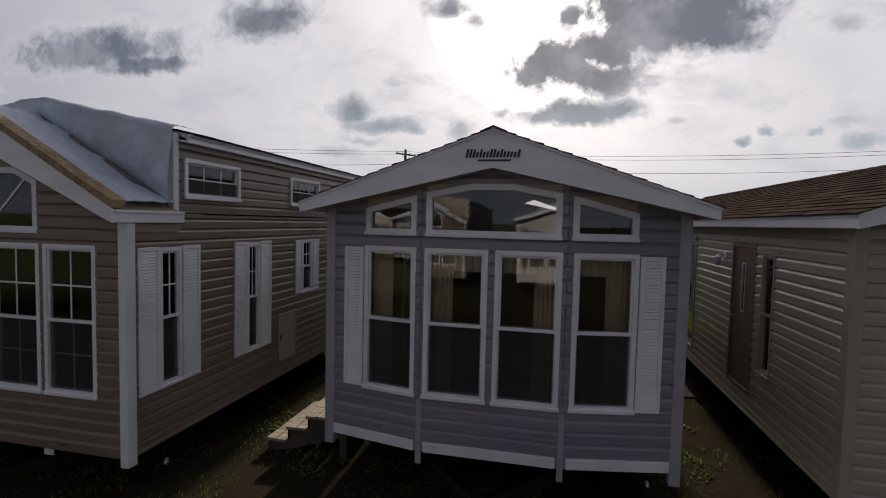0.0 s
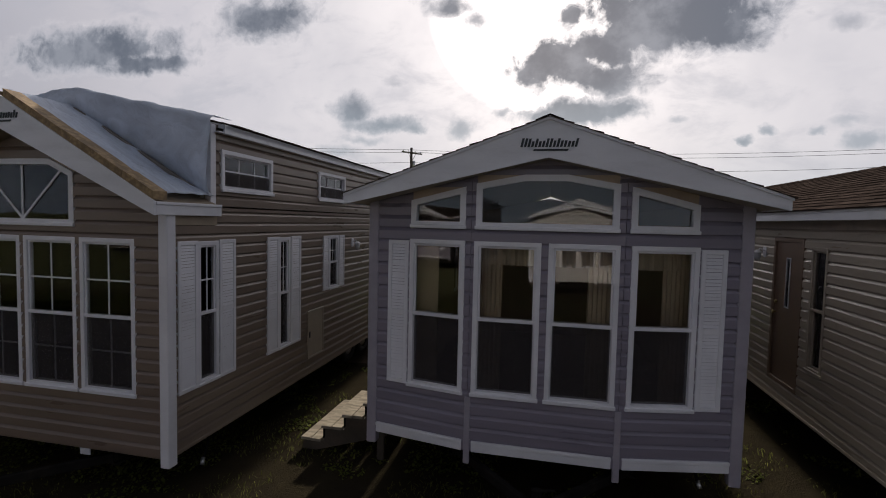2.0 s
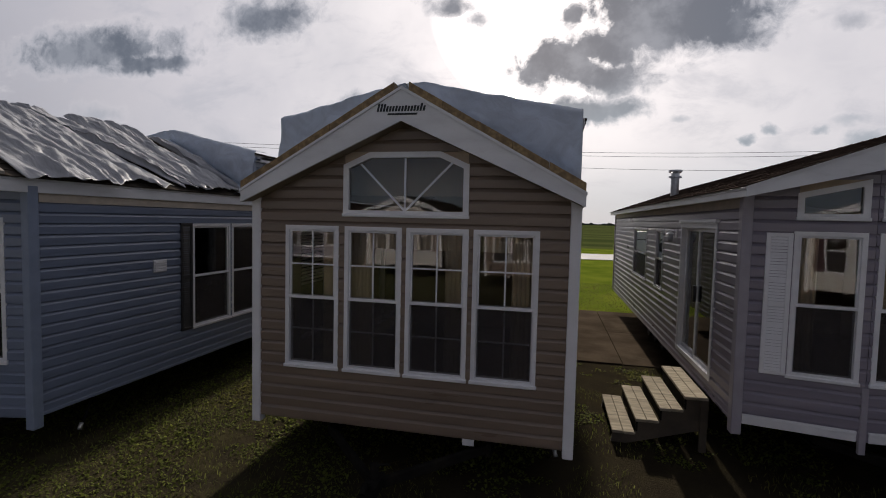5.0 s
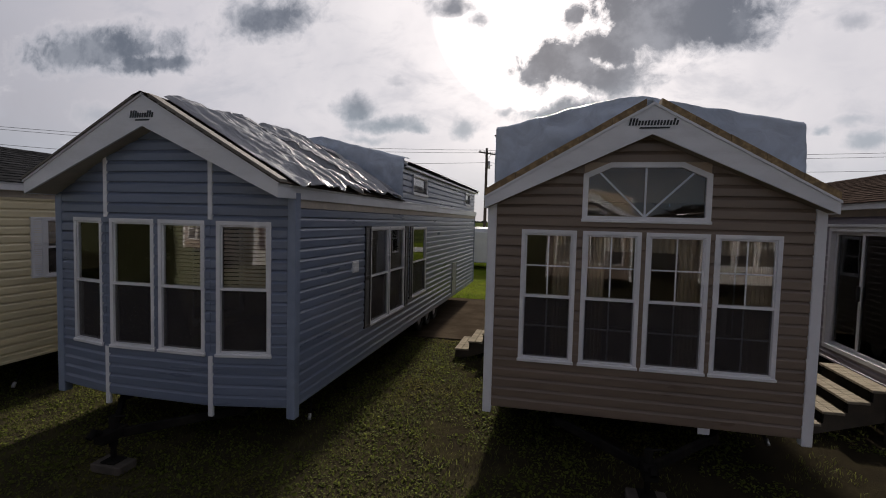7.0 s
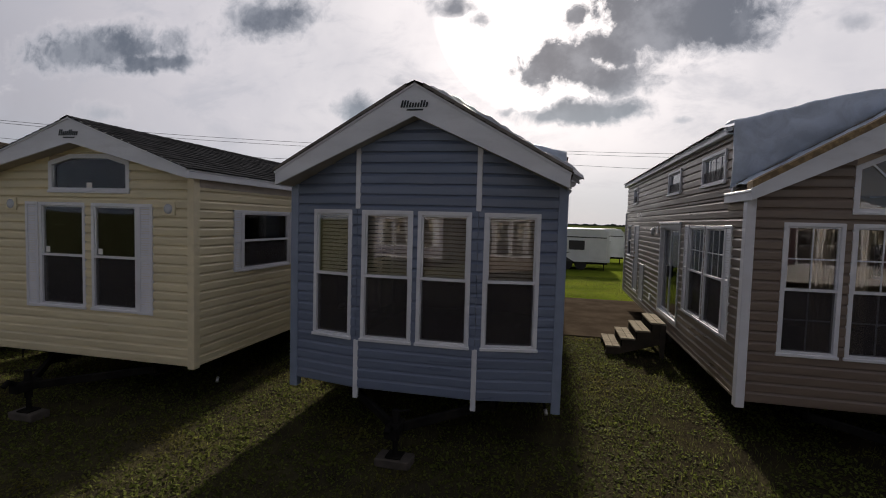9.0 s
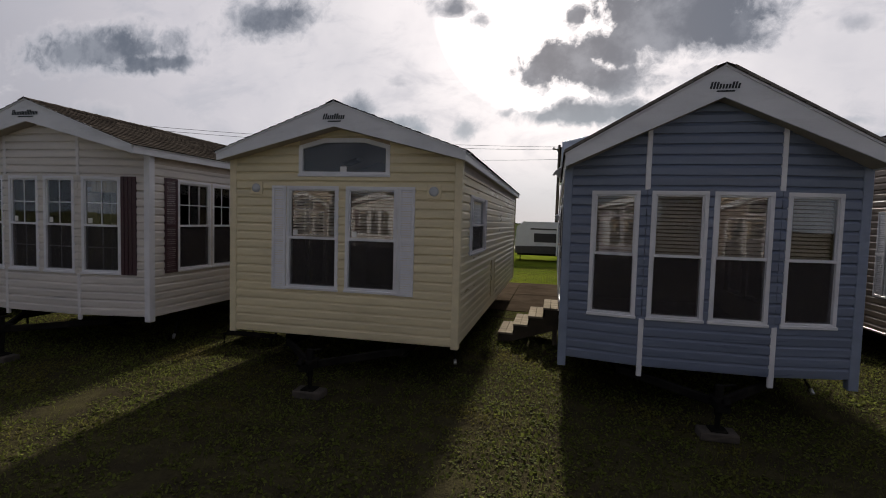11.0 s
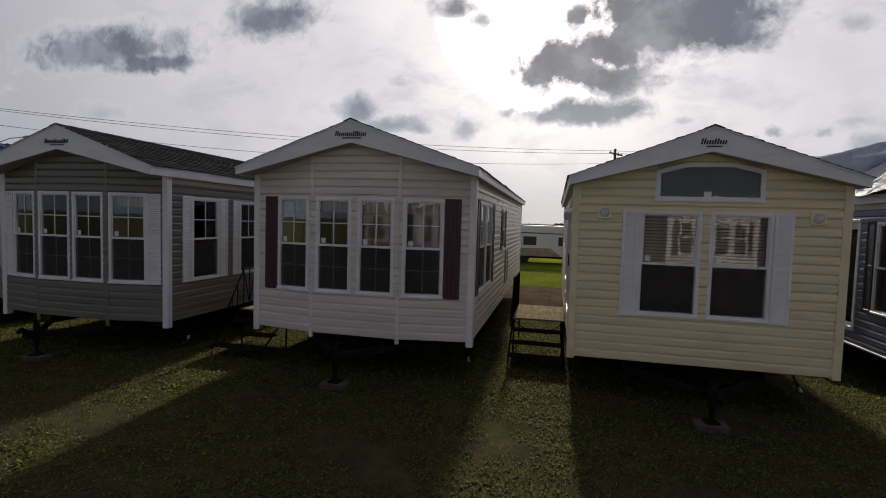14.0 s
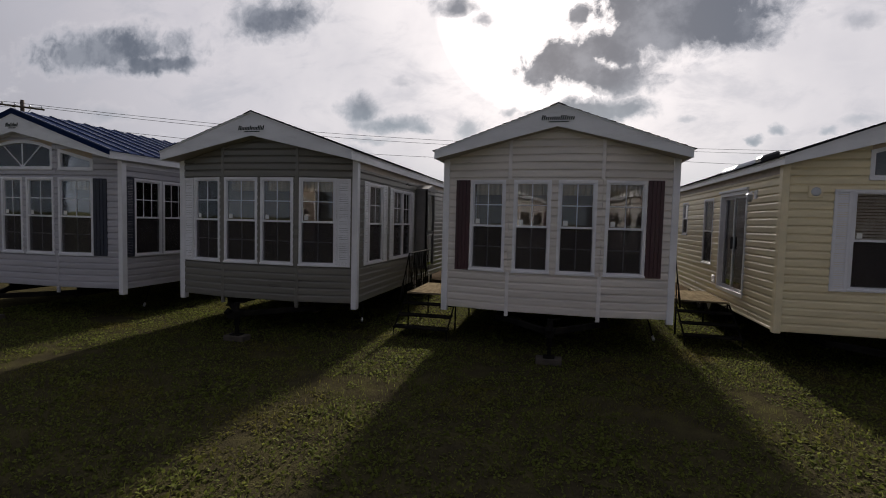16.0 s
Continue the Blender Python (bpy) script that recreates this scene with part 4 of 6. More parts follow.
            shingle_slope(h, sx, w + 0.11, zr + 0.03, zw + 0.012, d0 + 0.22, L + 0.25, self.shingles)
            g = Geo()
            g.cbox(*sorted((sx * (w + 0.075), sx * (w + 0.10))), d0 + 0.10, L + 0.24, zw - 0.10, zw + 0.004, 0.005)
            g.box(*sorted((sx * (w - 0.02), sx * (w + 0.085))), d0 + 0.02, L + 0.2, zw - 0.095, zw - 0.08)
            g.make("loft_eave_board", WHITE_DULL, h)
            g = Geo()
            g.cbox(*sorted((sx * (w - 0.07), sx * (w + 0.012))), d0 - 0.03, d0 + 0.06, zs, zw, 0.006)
            g.make("loft_corner_post", self.post, h)

    def chassis(self):
        h, L, b = self.h, self.long, self.base
        for sx in (-1, 1):
            g = Geo()
            g.box(sx * 0.95 - 0.05, sx * 0.95 + 0.05, 0.15, L - 0.2, b - 0.07, b - 0.045)
            g.box(sx * 0.95 - 0.05, sx * 0.95 + 0.05, 0.15, L - 0.2, b - 0.27, b - 0.25)
            g.box(sx * 0.95 - 0.008, sx * 0.95 + 0.008, 0.15, L - 0.2, b - 0.25, b - 0.07)
            g.make("chassis_beam", STEEL, h)
            g = Geo()
            g.cbox(-0.04, 0.04, -0.055, 0.055, 0.0, 1.0, 0.008, lambda x, y, t, sx=sx: (sx * (0.95 * (1 - t) + 0.05 * t) + x, 0.2 - 1.0 * t, b - 0.19 + y * 0.9 - 0.0 * t))
            g.make("hitch_arm", STEEL, h)
            if sx > 0:
                g = Geo()
                g.tube([(self.w - 0.24, 0.95, b - 0.08), (self.w - 0.16, 0.82, b - 0.22), (self.w - 0.10, 0.66, 0.20)], [0.014, 0.014, 0.018], 8)
                g.make("stabiliser_leg", STEEL, h, "folding steel stabiliser leg", smooth=True)
                g = Geo()
                g.tube([(self.w - 0.11, 0.675, 0.235), (self.w - 0.09, 0.63, 0.17)], [0.024, 0.026], 8)
                g.make("leg_foot", GALV, h, smooth=True)
            for k in (0, 1, 2):
                g, wy = Geo(), L * 0.52 + k * 0.8
                prof = [(0.0, 0.20), (-0.10, 0.22), (-0.115, 0.30), (-0.10, 0.345), (-0.05, 0.36), (0.05, 0.36), (0.10, 0.345), (0.115, 0.30), (0.10, 0.22)]
                n = 18
                for i in range(n):
                    a0, a1 = 2 * math.pi * i / n, 2 * math.pi * (i + 1) / n
                    for (x0, r0), (x1, r1) in zip(prof[1:], prof[2:]):
                        g.poly(*[(sx * 1.3 + x, wy + r * math.cos(a), 0.36 + r * math.sin(a)) for x, r, a in ((x0, r0, a0), (x1, r1, a0), (x1, r1, a1), (x0, r0, a1))])
                wheel = g.make("wheel", TYRE, h, smooth=True)
                g = Geo()
                g.tube([(sx * 1.22, wy, 0.36), (sx * 1.38, wy, 0.36)], 0.215, 16)
                g.make("rim", GALV, wheel)
        g = Geo()
        g.cbox(-0.07, 0.07, -1.05, -0.72, b - 0.24, b - 0.12, 0.01)
        g.tube([(0, -1.02, b - 0.12), (0, -1.10, b - 0.07), (0, -1.16, b - 0.12)], 0.035, 8)
        g.make("hitch_coupler", STEEL, h)
        g = Geo()
        g.tube([(0, -0.86, 0.03), (0, -0.86, 0.30)], 0.03, 10)
        g.tube([(0, -0.86, 0.28), (0, -0.86, b + 0.02)], 0.045, 10)
        g.tube([(0, -0.86, b), (0.12, -0.86, b + 0.03), (0.16, -0.86, b + 0.03)], 0.012, 8)
        g.cbox(-0.09, 0.09, -0.95, -0.77, 0.10, 0.12, 0.004)
        g.make("tongue_jack", STEEL, h, "black steel tongue jack", smooth=False)
        g = Geo()
        g.cbox(-0.20, 0.20, -0.98, -0.74, 0.0, 0.10, 0.012)
        pad = g.make("jack_pad", BLOCK, None, at=(self.xc, self.yo, 0))
        tagged(pad, "grey concrete block under a tongue jack", "concrete block", "jack pads")

# ---------------------------------------------------------------- the row of homes
LAVENDER, TAN, BLUE = vinyl("lavender_siding", (0.235, 0.212, 0.262)), vinyl("tan_siding", (0.195, 0.146, 0.112)), vinyl("blue_siding", (0.165, 0.20, 0.285))
YELLOW, CREAM, OLIVE = vinyl("pale_yellow_siding", (0.745, 0.652, 0.428)), vinyl("off_white_siding", (0.68, 0.635, 0.59)), vinyl("olive_grey_siding", (0.165, 0.157, 0.138))
PALE, BEIGE = vinyl("white_siding", (0.44, 0.43, 0.47)), vinyl("beige_siding", (0.40, 0.345, 0.275))
# first one: tan siding again, lightened for the light on the side walls
TAN_LIT_SIDE, DEEP_BLUE = vinyl("tan_siding_lit_side", (0.205, 0.158, 0.122)), vinyl("grey_blue_siding", (0.42, 0.43, 0.46))
BROWN_DOOR = surface("brown_door_paint", (0.20, 0.13, 0.09), rough=0.45, vary=0.08)
TAN_SOFFIT = surface("tan_soffit", (0.30, 0.24, 0.17), rough=0.6, vary=0.08)
BEIGE_SOFFIT = surface("beige_soffit", (0.46, 0.40, 0.33), rough=0.6, vary=0.08)
PALE_YELLOW_TRIM = surface("pale_yellow_trim", (0.745, 0.652, 0.438), rough=0.4, vary=0.05)
LAV_TRIM = surface("lavender_trim", (0.34, 0.315, 0.36), rough=0.4, vary=0.05)
BLUE_TRIM = surface("blue_trim", (0.22, 0.265, 0.36), rough=0.4, vary=0.05)
BEIGE_TRIM = surface("beige_trim", (0.37, 0.32, 0.255), rough=0.4, vary=0.05)
CREAM_TRIM = surface("off_white_trim", (0.72, 0.69, 0.68), rough=0.4, vary=0.05)


def arch(x0, x1, z0, zs, za, zb, n=6):
    """An eyebrow arch: sides up to zs, crown at za."""
    pts = [(x0, z0), (x1, z0), (x1, zs)]
    for k in range(1, n):
        t = k / n
        pts.append((x1 + (x0 - x1) * t, zs + (za - zs) * math.sin(math.pi * t) ** zb))
    return pts + [(x0, zs)]


def beige_home():
    m = Home("beige vinyl-sided park home with a brown shingle roof", 4.60, 5.12, 1.87, 11.0, BEIGE, SHINGLE_BROWN, (4.08, 3.72), (3.30, 3.18), 2.10, 4.72, 0.66, 0.55, post=BEIGE_TRIM, soffit=BEIGE_SOFFIT)
    m.front_window(3.55, 4.5, 1.2, 2.8, cloth="lr")
    m.front_window(4.7, 5.65, 1.2, 2.8, cloth="lr")
    s = m.side(-1)
    m.side_hole(-1, 7.28, 8.12, 0.90, 2.94)
    panel_door(m.h, s, 7.32, 8.08, 0.93, 2.90, BROWN_DOOR)
    m.side_window(-1, 6.70, 7.08, 1.30, 2.86, frame_mat=BEIGE_TRIM, screen=False)
    wall_lamp(m.h, s, 8.45, 2.72)
    m.side_hole(-1, 9.95, 11.3, 0.85, 2.94)
    sliding_door(m.h, s, 9.95, 11.3, 0.85, 2.94, BEIGE_TRIM)
    return m.finish(sign=0)


def lavender_home():
    m = Home("lavender vinyl-sided park home with a bowed window front and white trim", -0.55, 5.25, 1.85, 11.6, LAVENDER, SHINGLE_BROWN, (4.06, 3.69), (3.33, 3.23), 2.03, 4.79, 0.70, 0.56, bay=(0.22, 0.74), trim=LAV_TRIM, post=LAV_TRIM, soffit=BEIGE_SOFFIT)
    for x0, x1, c in ((-1.97, -1.35, "l"), (-1.26, -0.59, "lv"), (-0.52, 0.15, "rv"), (0.25, 0.88, "rv")):
        m.front_window(x0, x1, 1.29, 2.88, cloth=c)
    m.front_shutter(-2.22, -1.98, 1.30, 2.86, WHITE)
    m.front_shutter(0.89, 1.13, 1.30, 2.86, WHITE)
    m.front_shaped([(-1.96, 3.01), (-1.35, 3.01), (-1.35, 3.43), (-1.96, 3.29)])
    m.front_shaped([(-1.25, 3.01), (0.13, 3.01), (0.13, 3.46), (-0.35, 3.55), (-0.77, 3.55), (-1.25, 3.46)])
    m.front_shaped([(0.23, 3.01), (0.86, 3.01), (0.86, 3.28), (0.23, 3.44)])
    s = m.side(-1)
    m.side_hole(-1, 6.15, 7.98, 0.86, 2.96)
    sliding_door(m.h, s, 6.15, 7.98, 0.86, 2.96, WHITE_DULL)
    wall_lamp(m.h, s, 8.30, 2.78)
    m.side_window(-1, 9.3, 10.0, 1.65, 2.85)
    m.side_window(-1, 11.0, 12.8, 1.65, 2.85)
    g = Geo()
    g.cbox(1.54, 1.74, -0.03, -0.016, 0.82, 0.87, 0.003, lambda x, y, z: (x, y + 0.02, z))
    g.make("maker_plate", RED, m.h, "small dull red maker's plate")
    g = Geo()
    g.tube([(-1.25, 6.2, 3.5), (-1.25, 6.2, 4.15)], 0.09, 14)
    g.tube([(-1.25, 6.2, 4.02), (-1.25, 6.2, 4.06)], 0.14, 14)
    g.tube([(-1.25, 6.2, 4.12), (-1.25, 6.2, 4.16), (-1.25, 6.2, 4.20)], [0.09, 0.15, 0.15], 14)
    g.make("flue_cap", GALV, m.h, "metal flue with a round cap", smooth=False)
    return m.finish(mid_posts=((0, 1.27),), base_trim=True, sign=10)


def tan_home():
    m = Home("tan vinyl-sided loft park home with white trim and a tarped dormer", -6.09, 4.30, 1.79, 10.75, TAN, SHINGLE_BROWN, (4.27, 3.93), (3.20, 3.07), 1.875, 4.07, 0.57, 0.47, soffit=TAN_SOFFIT, loft=(5.0, 4.12, 4.50), roof_cover=False)
    for x0, x1, c in ((-7.52, -6.86, "r"), (-6.79, -6.12, "vl"), (-6.07, -5.38, "vr"), (-5.33, -4.64, "vr")):
        m.front_window(x0, x1, 1.18, 2.82, grid=(2, 2), lower_grid=True, cloth=c)
    m.front_shaped([(-6.81, 2.94), (-5.39, 2.94), (-5.39, 3.50), (-5.70, 3.64), (-6.50, 3.64), (-6.81, 3.50)],
                   [((-6.10, 2.97), (-6.10, 3.60)), ((-6.10, 3.0), (-6.62, 3.52)), ((-6.10, 3.0), (-5.58, 3.52))])
    r, l = m.side(1), m.side(-1)
    for a, b in ((4.73, 5.08), (6.37, 6.68)):
        m.side_window(1, a, b, 1.18, 2.79, grid=(2, 2))
        shutter(m.h, r, a - 0.30, a - 0.005, 1.17, 2.80, WHITE)
        shutter(m.h, r, b + 0.005, b + 0.30, 1.17, 2.80, WHITE)
    m.side_window(1, 7.98, 8.36, 1.84, 2.78, grid=(2, 2))
    shutter(m.h, r, 7.74, 7.975, 1.84, 2.78, WHITE)
    shutter(m.h, r, 8.365, 8.60, 1.84, 2.78, WHITE)
    m.side_window(1, 10.85, 11.55, 1.87, 2.78)
    wall_lamp(m.h, r, 9.0, 2.62)
    hatch(m.h, r, 7.21, 7.76, 0.80, 1.58, BEIGE_TRIM)
    for a, b in ((5.14, 6.21), (7.58, 8.64), (10.9, 11.45), (13.55, 14.1)):
        m.side_window(1, a, b, 3.37, 3.85, loft=True, grid=(3, 2), slide=True)
    for a, b in ((5.27, 6.44), (7.83, 8.92), (12.9, 13.6)):
        m.side_window(-1, a, b, 3.38, 3.87, loft=True, grid=(4, 1) if a < 6 else None, slide=True)
    for a, b in ((5.10, 6.02), (6.08, 6.98)):
        m.side_window(-1, a, b, 1.21, 2.76, grid=(3, 2), cloth="blind")
    shutter(m.h, l, 4.82, 5.09, 1.20, 2.77, WHITE)
    shutter(m.h, l, 6.99, 7.26, 1.20, 2.77, WHITE)
    m.side_hole(-1, 7.60, 9.42, 0.82, 2.78)
    sliding_door(m.h, l, 7.60, 9.42, 0.82, 2.78, WHITE_DULL)
    wall_lamp(m.h, l, 9.75, 2.66)
    hatch(m.h, l, 11.3, 11.95, 0.72, 1.70)
    m.side_hole(-1, 12.35, 13.15, 0.80, 2.74)
    panel_door(m.h, l, 12.39, 13.11, 0.84, 2.70, WHITE, lite=False, label="white entry door with an upper glass light")
    m.side_window(-1, 13.75, 14.45, 1.78, 2.76)
    vent_box(m.h, l, 10.2, 10.4, 0.9, 1.08, WHITE)
    g = Geo()
    g.cbox(-0.06, 0.07, -0.005, 0.012, 0.47, 0.57, 0.004, lambda x, y, z: (x + 0.75, y, z))
    g.make("tongue_plate", WHITE_DULL, m.h)
    # bare strand board edges of the unfinished roof
    for sx in (-1, 1):
        pl = lambda u, d, z, sx=sx: (sx * u, d, z)
        for k in range(5):
            a, b = 0.08 + k * 0.36, 0.08 + (k + 1) * 0.36 - 0.006
            za, zb = [4.27 - (4.27 - 3.20) / 1.875 * q for q in (a, b)]
            g = Geo()
            g.prism([(a, za + 0.10), (b, zb + 0.10 - 0.006 * (k % 2)), (b, zb + 0.018), (a, za + 0.018)], pl, -0.235, -0.06)
            g.make("roof_board", OSB, m.h, "bare strand board at the roof edge")
        g = Geo()
        g.prism([(0.10, 4.27 - 0.571 * 0.10 + 0.09), (1.80, 4.27 - 0.571 * 1.80 + 0.09), (1.80, 4.27 - 0.571 * 1.80 + 0.03), (0.10, 4.27 - 0.571 * 0.10 + 0.03)], pl, 0.50, 0.56)
        g.make("tarp_lath", GREY_LATH, m.h, "weathered lath that holds a tarp down")
    return m.finish(side_colour=TAN_LIT_SIDE, sign=10)


def blue_home():
    m = Home("blue vinyl-sided loft park home with plastic sheeting on its roof", -11.88, 3.43, 1.71, 13.4, BLUE, SHINGLE_TAN, (4.29, 3.92), (3.27, 3.11), 1.775, 3.0, 0.60, 0.45, bay=(0.20, 0.755), trim=WHITE, post=BLUE_TRIM, soffit=BEIGE_SOFFIT, loft=(7.6, 4.06, 4.46))
    for x0, x1 in ((-13.29, -12.71), (-12.58, -11.92), (-11.86, -11.20), (-11.06, -10.41)):
        m.front_window(x0, x1, 1.20, 2.83, cloth="blind")
    r, l = m.side(1), m.side(-1)
    for a, b in ((5.92, 6.86), (6.90, 7.84)):
        m.side_window(1, a, b, 1.08, 2.77, cloth="blind")
    shutter(m.h, r, 5.66, 5.91, 1.08, 2.78, BLACK)
    shutter(m.h, r, 7.86, 8.08, 1.08, 2.78, BLACK)
    m.side_window(1, 8.42, 9.60, 1.19, 2.75, cloth="l")
    shutter(m.h, r, 8.20, 8.41, 1.19, 2.76, BLACK)
    hatch(m.h, r, 12.75, 13.4, 0.66, 1.62, DEEP_BLUE)
    vent_box(m.h, r, 5.13, 5.37, 2.06, 2.24, WHITE)
    for a, b in ((8.40, 9.62), (14.75, 15.75)):
        m.side_window(1, a, b, 3.46, 3.90, loft=True, slide=True)
    for a, b in ((8.0, 8.8), (12.4, 13.4)):
        m.side_window(-1, a, b, 3.42, 3.84, loft=True, slide=True)
    m.side_window(-1, 4.50, 5.28, 1.26, 2.80, cloth="blind")
    shutter(m.h, l, 4.24, 4.49, 1.25, 2.81, BLACK)
    shutter(m.h, l, 5.29, 5.52, 1.25, 2.81, BLACK)
    m.side_hole(-1, 5.72, 7.30, 0.84, 2.80)
    sliding_door(m.h, l, 5.72, 7.30, 0.84, 2.80, WHITE_DULL)
    m.side_window(-1, 8.10, 8.70, 1.90, 2.75)
    shutter(m.h, l, 7.85, 8.09, 1.90, 2.76, BLACK)
    shutter(m.h, l, 8.71, 8.95, 1.90, 2.76, BLACK)
    wall_lamp(m.h, l, 9.6, 2.6)
    hatch(m.h, l, 7.56, 8.3, 0.94, 1.80, DEEP_BLUE)
    m.side_hole(-1, 10.4, 11.2, 0.82, 2.74)
    panel_door(m.h, l, 10.44, 11.16, 0.85, 2.70, WHITE, lite=False, label="white entry door")
    m.side_window(-1, 12.4, 13.0, 1.7, 2.6)
    shutter(m.h, l, 12.15, 12.39, 1.7, 2.61, BLACK)
    return m.finish(mid_posts=((0, 1.20), (2.84, 0)), sign=6)


def yellow_home():
    m = Home("pale yellow vinyl-sided park home with white shutters and an eyebrow window", -16.84, 3.27, 1.755, 9.4, YELLOW, SHINGLE_DARK, (4.00, 3.66), (3.31, 3.19), 1.89, 3.0, 0.62, 0.57, post=PALE_YELLOW_TRIM, soffit=BEIGE_SOFFIT)
    for x0, x1 in ((-17.70, -16.86), (-16.75, -15.945)):
        m.front_window(x0, x1, 1.30, 2.84, cloth="blind", tag=True)
    m.front_shutter(-17.94, -17.705, 1.28, 2.84, WHITE)
    m.front_shutter(-15.94, -15.695, 1.28, 2.84, WHITE)
    m.front_shaped([(-17.505, 2.99), (-16.08, 2.99), (-16.08, 3.43), (-16.48, 3.535), (-17.10, 3.535), (-17.505, 3.43)])
    f = m.panels[0][2]
    g = Geo()
    g.cbox(-0.015 + m.w, 0.085 + m.w, -0.004, -0.001, 3.03, 3.13, 0.001, f)
    g.make("paper_tag", PAPER, m.h, "small white paper tag on the glass")
    round_lamp(m.h, f, -18.20 + 16.84 + m.w, 2.80, PALE_YELLOW_TRIM)
    round_lamp(m.h, f, -15.42 + 16.84 + m.w, 2.78, PALE_YELLOW_TRIM)
    r, l = m.side(1), m.side(-1)
    m.side_window(1, 4.34, 5.74, 1.84, 2.80, screen=True)
    shutter(m.h, r, 4.12, 4.335, 1.84, 2.80, WHITE)
    shutter(m.h, r, 5.745, 5.96, 1.84, 2.80, WHITE)
    hatch(m.h, r, 6.9, 7.5, 0.80, 1.58, PALE_YELLOW_TRIM)
    m.side_hole(-1, 4.72, 6.28, 0.90, 2.93)
    sliding_door(m.h, l, 4.72, 6.28, 0.90, 2.93, WHITE_DULL)
    m.side_window(-1, 6.75, 7.50, 1.37, 2.88, cloth="l")
    m.side_window(-1, 9.0, 9.55, 2.0, 2.88)
    m.side_window(-1, 10.5, 11.1, 2.0, 2.88)
    wall_lamp(m.h, l, 4.35, 2.82)
    vent_box(m.h, l, 6.38, 6.6, 1.0, 1.17, WHITE)
    # skylight dome and vent pipe on the roof
    g = Geo()
    g.cbox(-1.35, -0.75, 3.6, 4.6, 3.52, 3.72, 0.05, lambda x, y, z: (x, y, z + 0.35 * (x + 1.05)))
    g.make("roof_dome", WHITE_DULL, m.h, "pale roof skylight dome")
    g = Geo()
    g.cbox(-1.2, -0.85, 2.6, 2.95, 3.5, 3.75, 0.04, lambda x, y, z: (x, y, z + 0.35 * (x + 1.05)))
    g.make("roof_vent", BLACK, m.h, "dark roof vent hood")
    return m.finish(sign=6)


def white_home():
    m = Home("off-white vinyl-sided park home with a bowed front and maroon shutters", -22.09, 3.25, 1.90, 10.6, CREAM, SHINGLE_TAN, (4.14, 3.79), (3.40, 3.275), 2.045, 2.8, 0.69, 0.59, bay=(0.20, 0.76), trim=CREAM_TRIM, soffit=BEIGE_SOFFIT)
    for x0, x1 in ((-23.54, -22.91), (-22.78, -22.15), (-22.04, -21.41), (-21.28, -20.625)):
        m.front_window(x0, x1, 1.36, 2.94, grid=(2, 2), lower_grid=True, cloth="v", tag=True)
    m.front_shutter(-23.81, -23.55, 1.35, 2.94, MAROON, False, "maroon board shutter")
    m.front_shutter(-20.62, -20.36, 1.35, 2.95, MAROON, False, "maroon board shutter")
    r, l = m.side(1), m.side(-1)
    for a, b in ((3.86, 4.70), (4.74, 5.57)):
        m.side_window(1, a, b, 1.37, 2.96, grid=(3, 2), cloth="v")
    shutter(m.h, r, 3.56, 3.85, 1.36, 2.97, MAROON)
    shutter(m.h, r, 5.58, 5.84, 1.36, 2.97, MAROON)
    m.side_window(1, 7.45, 8.06, 1.95, 2.92, cloth="v")
    shutter(m.h, r, 7.2, 7.44, 1.95, 2.93, MAROON)
    shutter(m.h, r, 8.07, 8.31, 1.95, 2.93, MAROON)
    hatch(m.h, r, 8.36, 9.05, 1.02, 1.88, BEIGE_TRIM)
    m.side_hole(-1, 4.6, 6.2, 0.9, 2.93)
    sliding_door(m.h, l, 4.6, 6.2, 0.9, 2.93, WHITE_DULL)
    g = Geo()
    g.cbox(0.7, 1.1, 5.4, 5.8, 3.75, 3.98, 0.05)
    g.make("roof_vent", BLACK, m.h, "dark roof vent hood")
    g = Geo()
    g.tube([(1.5, 8.7, 3.45), (1.5, 8.7, 3.72), (1.5, 8.7, 3.74), (1.5, 8.7, 3.86)], [0.07, 0.07, 0.12, 0.03], 10)
    g.make("vent_pipe", BLACK, m.h, "dark capped vent pipe")
    return m.finish(mid_posts=((0, 1.36), (2.95, 0)), sign=10)


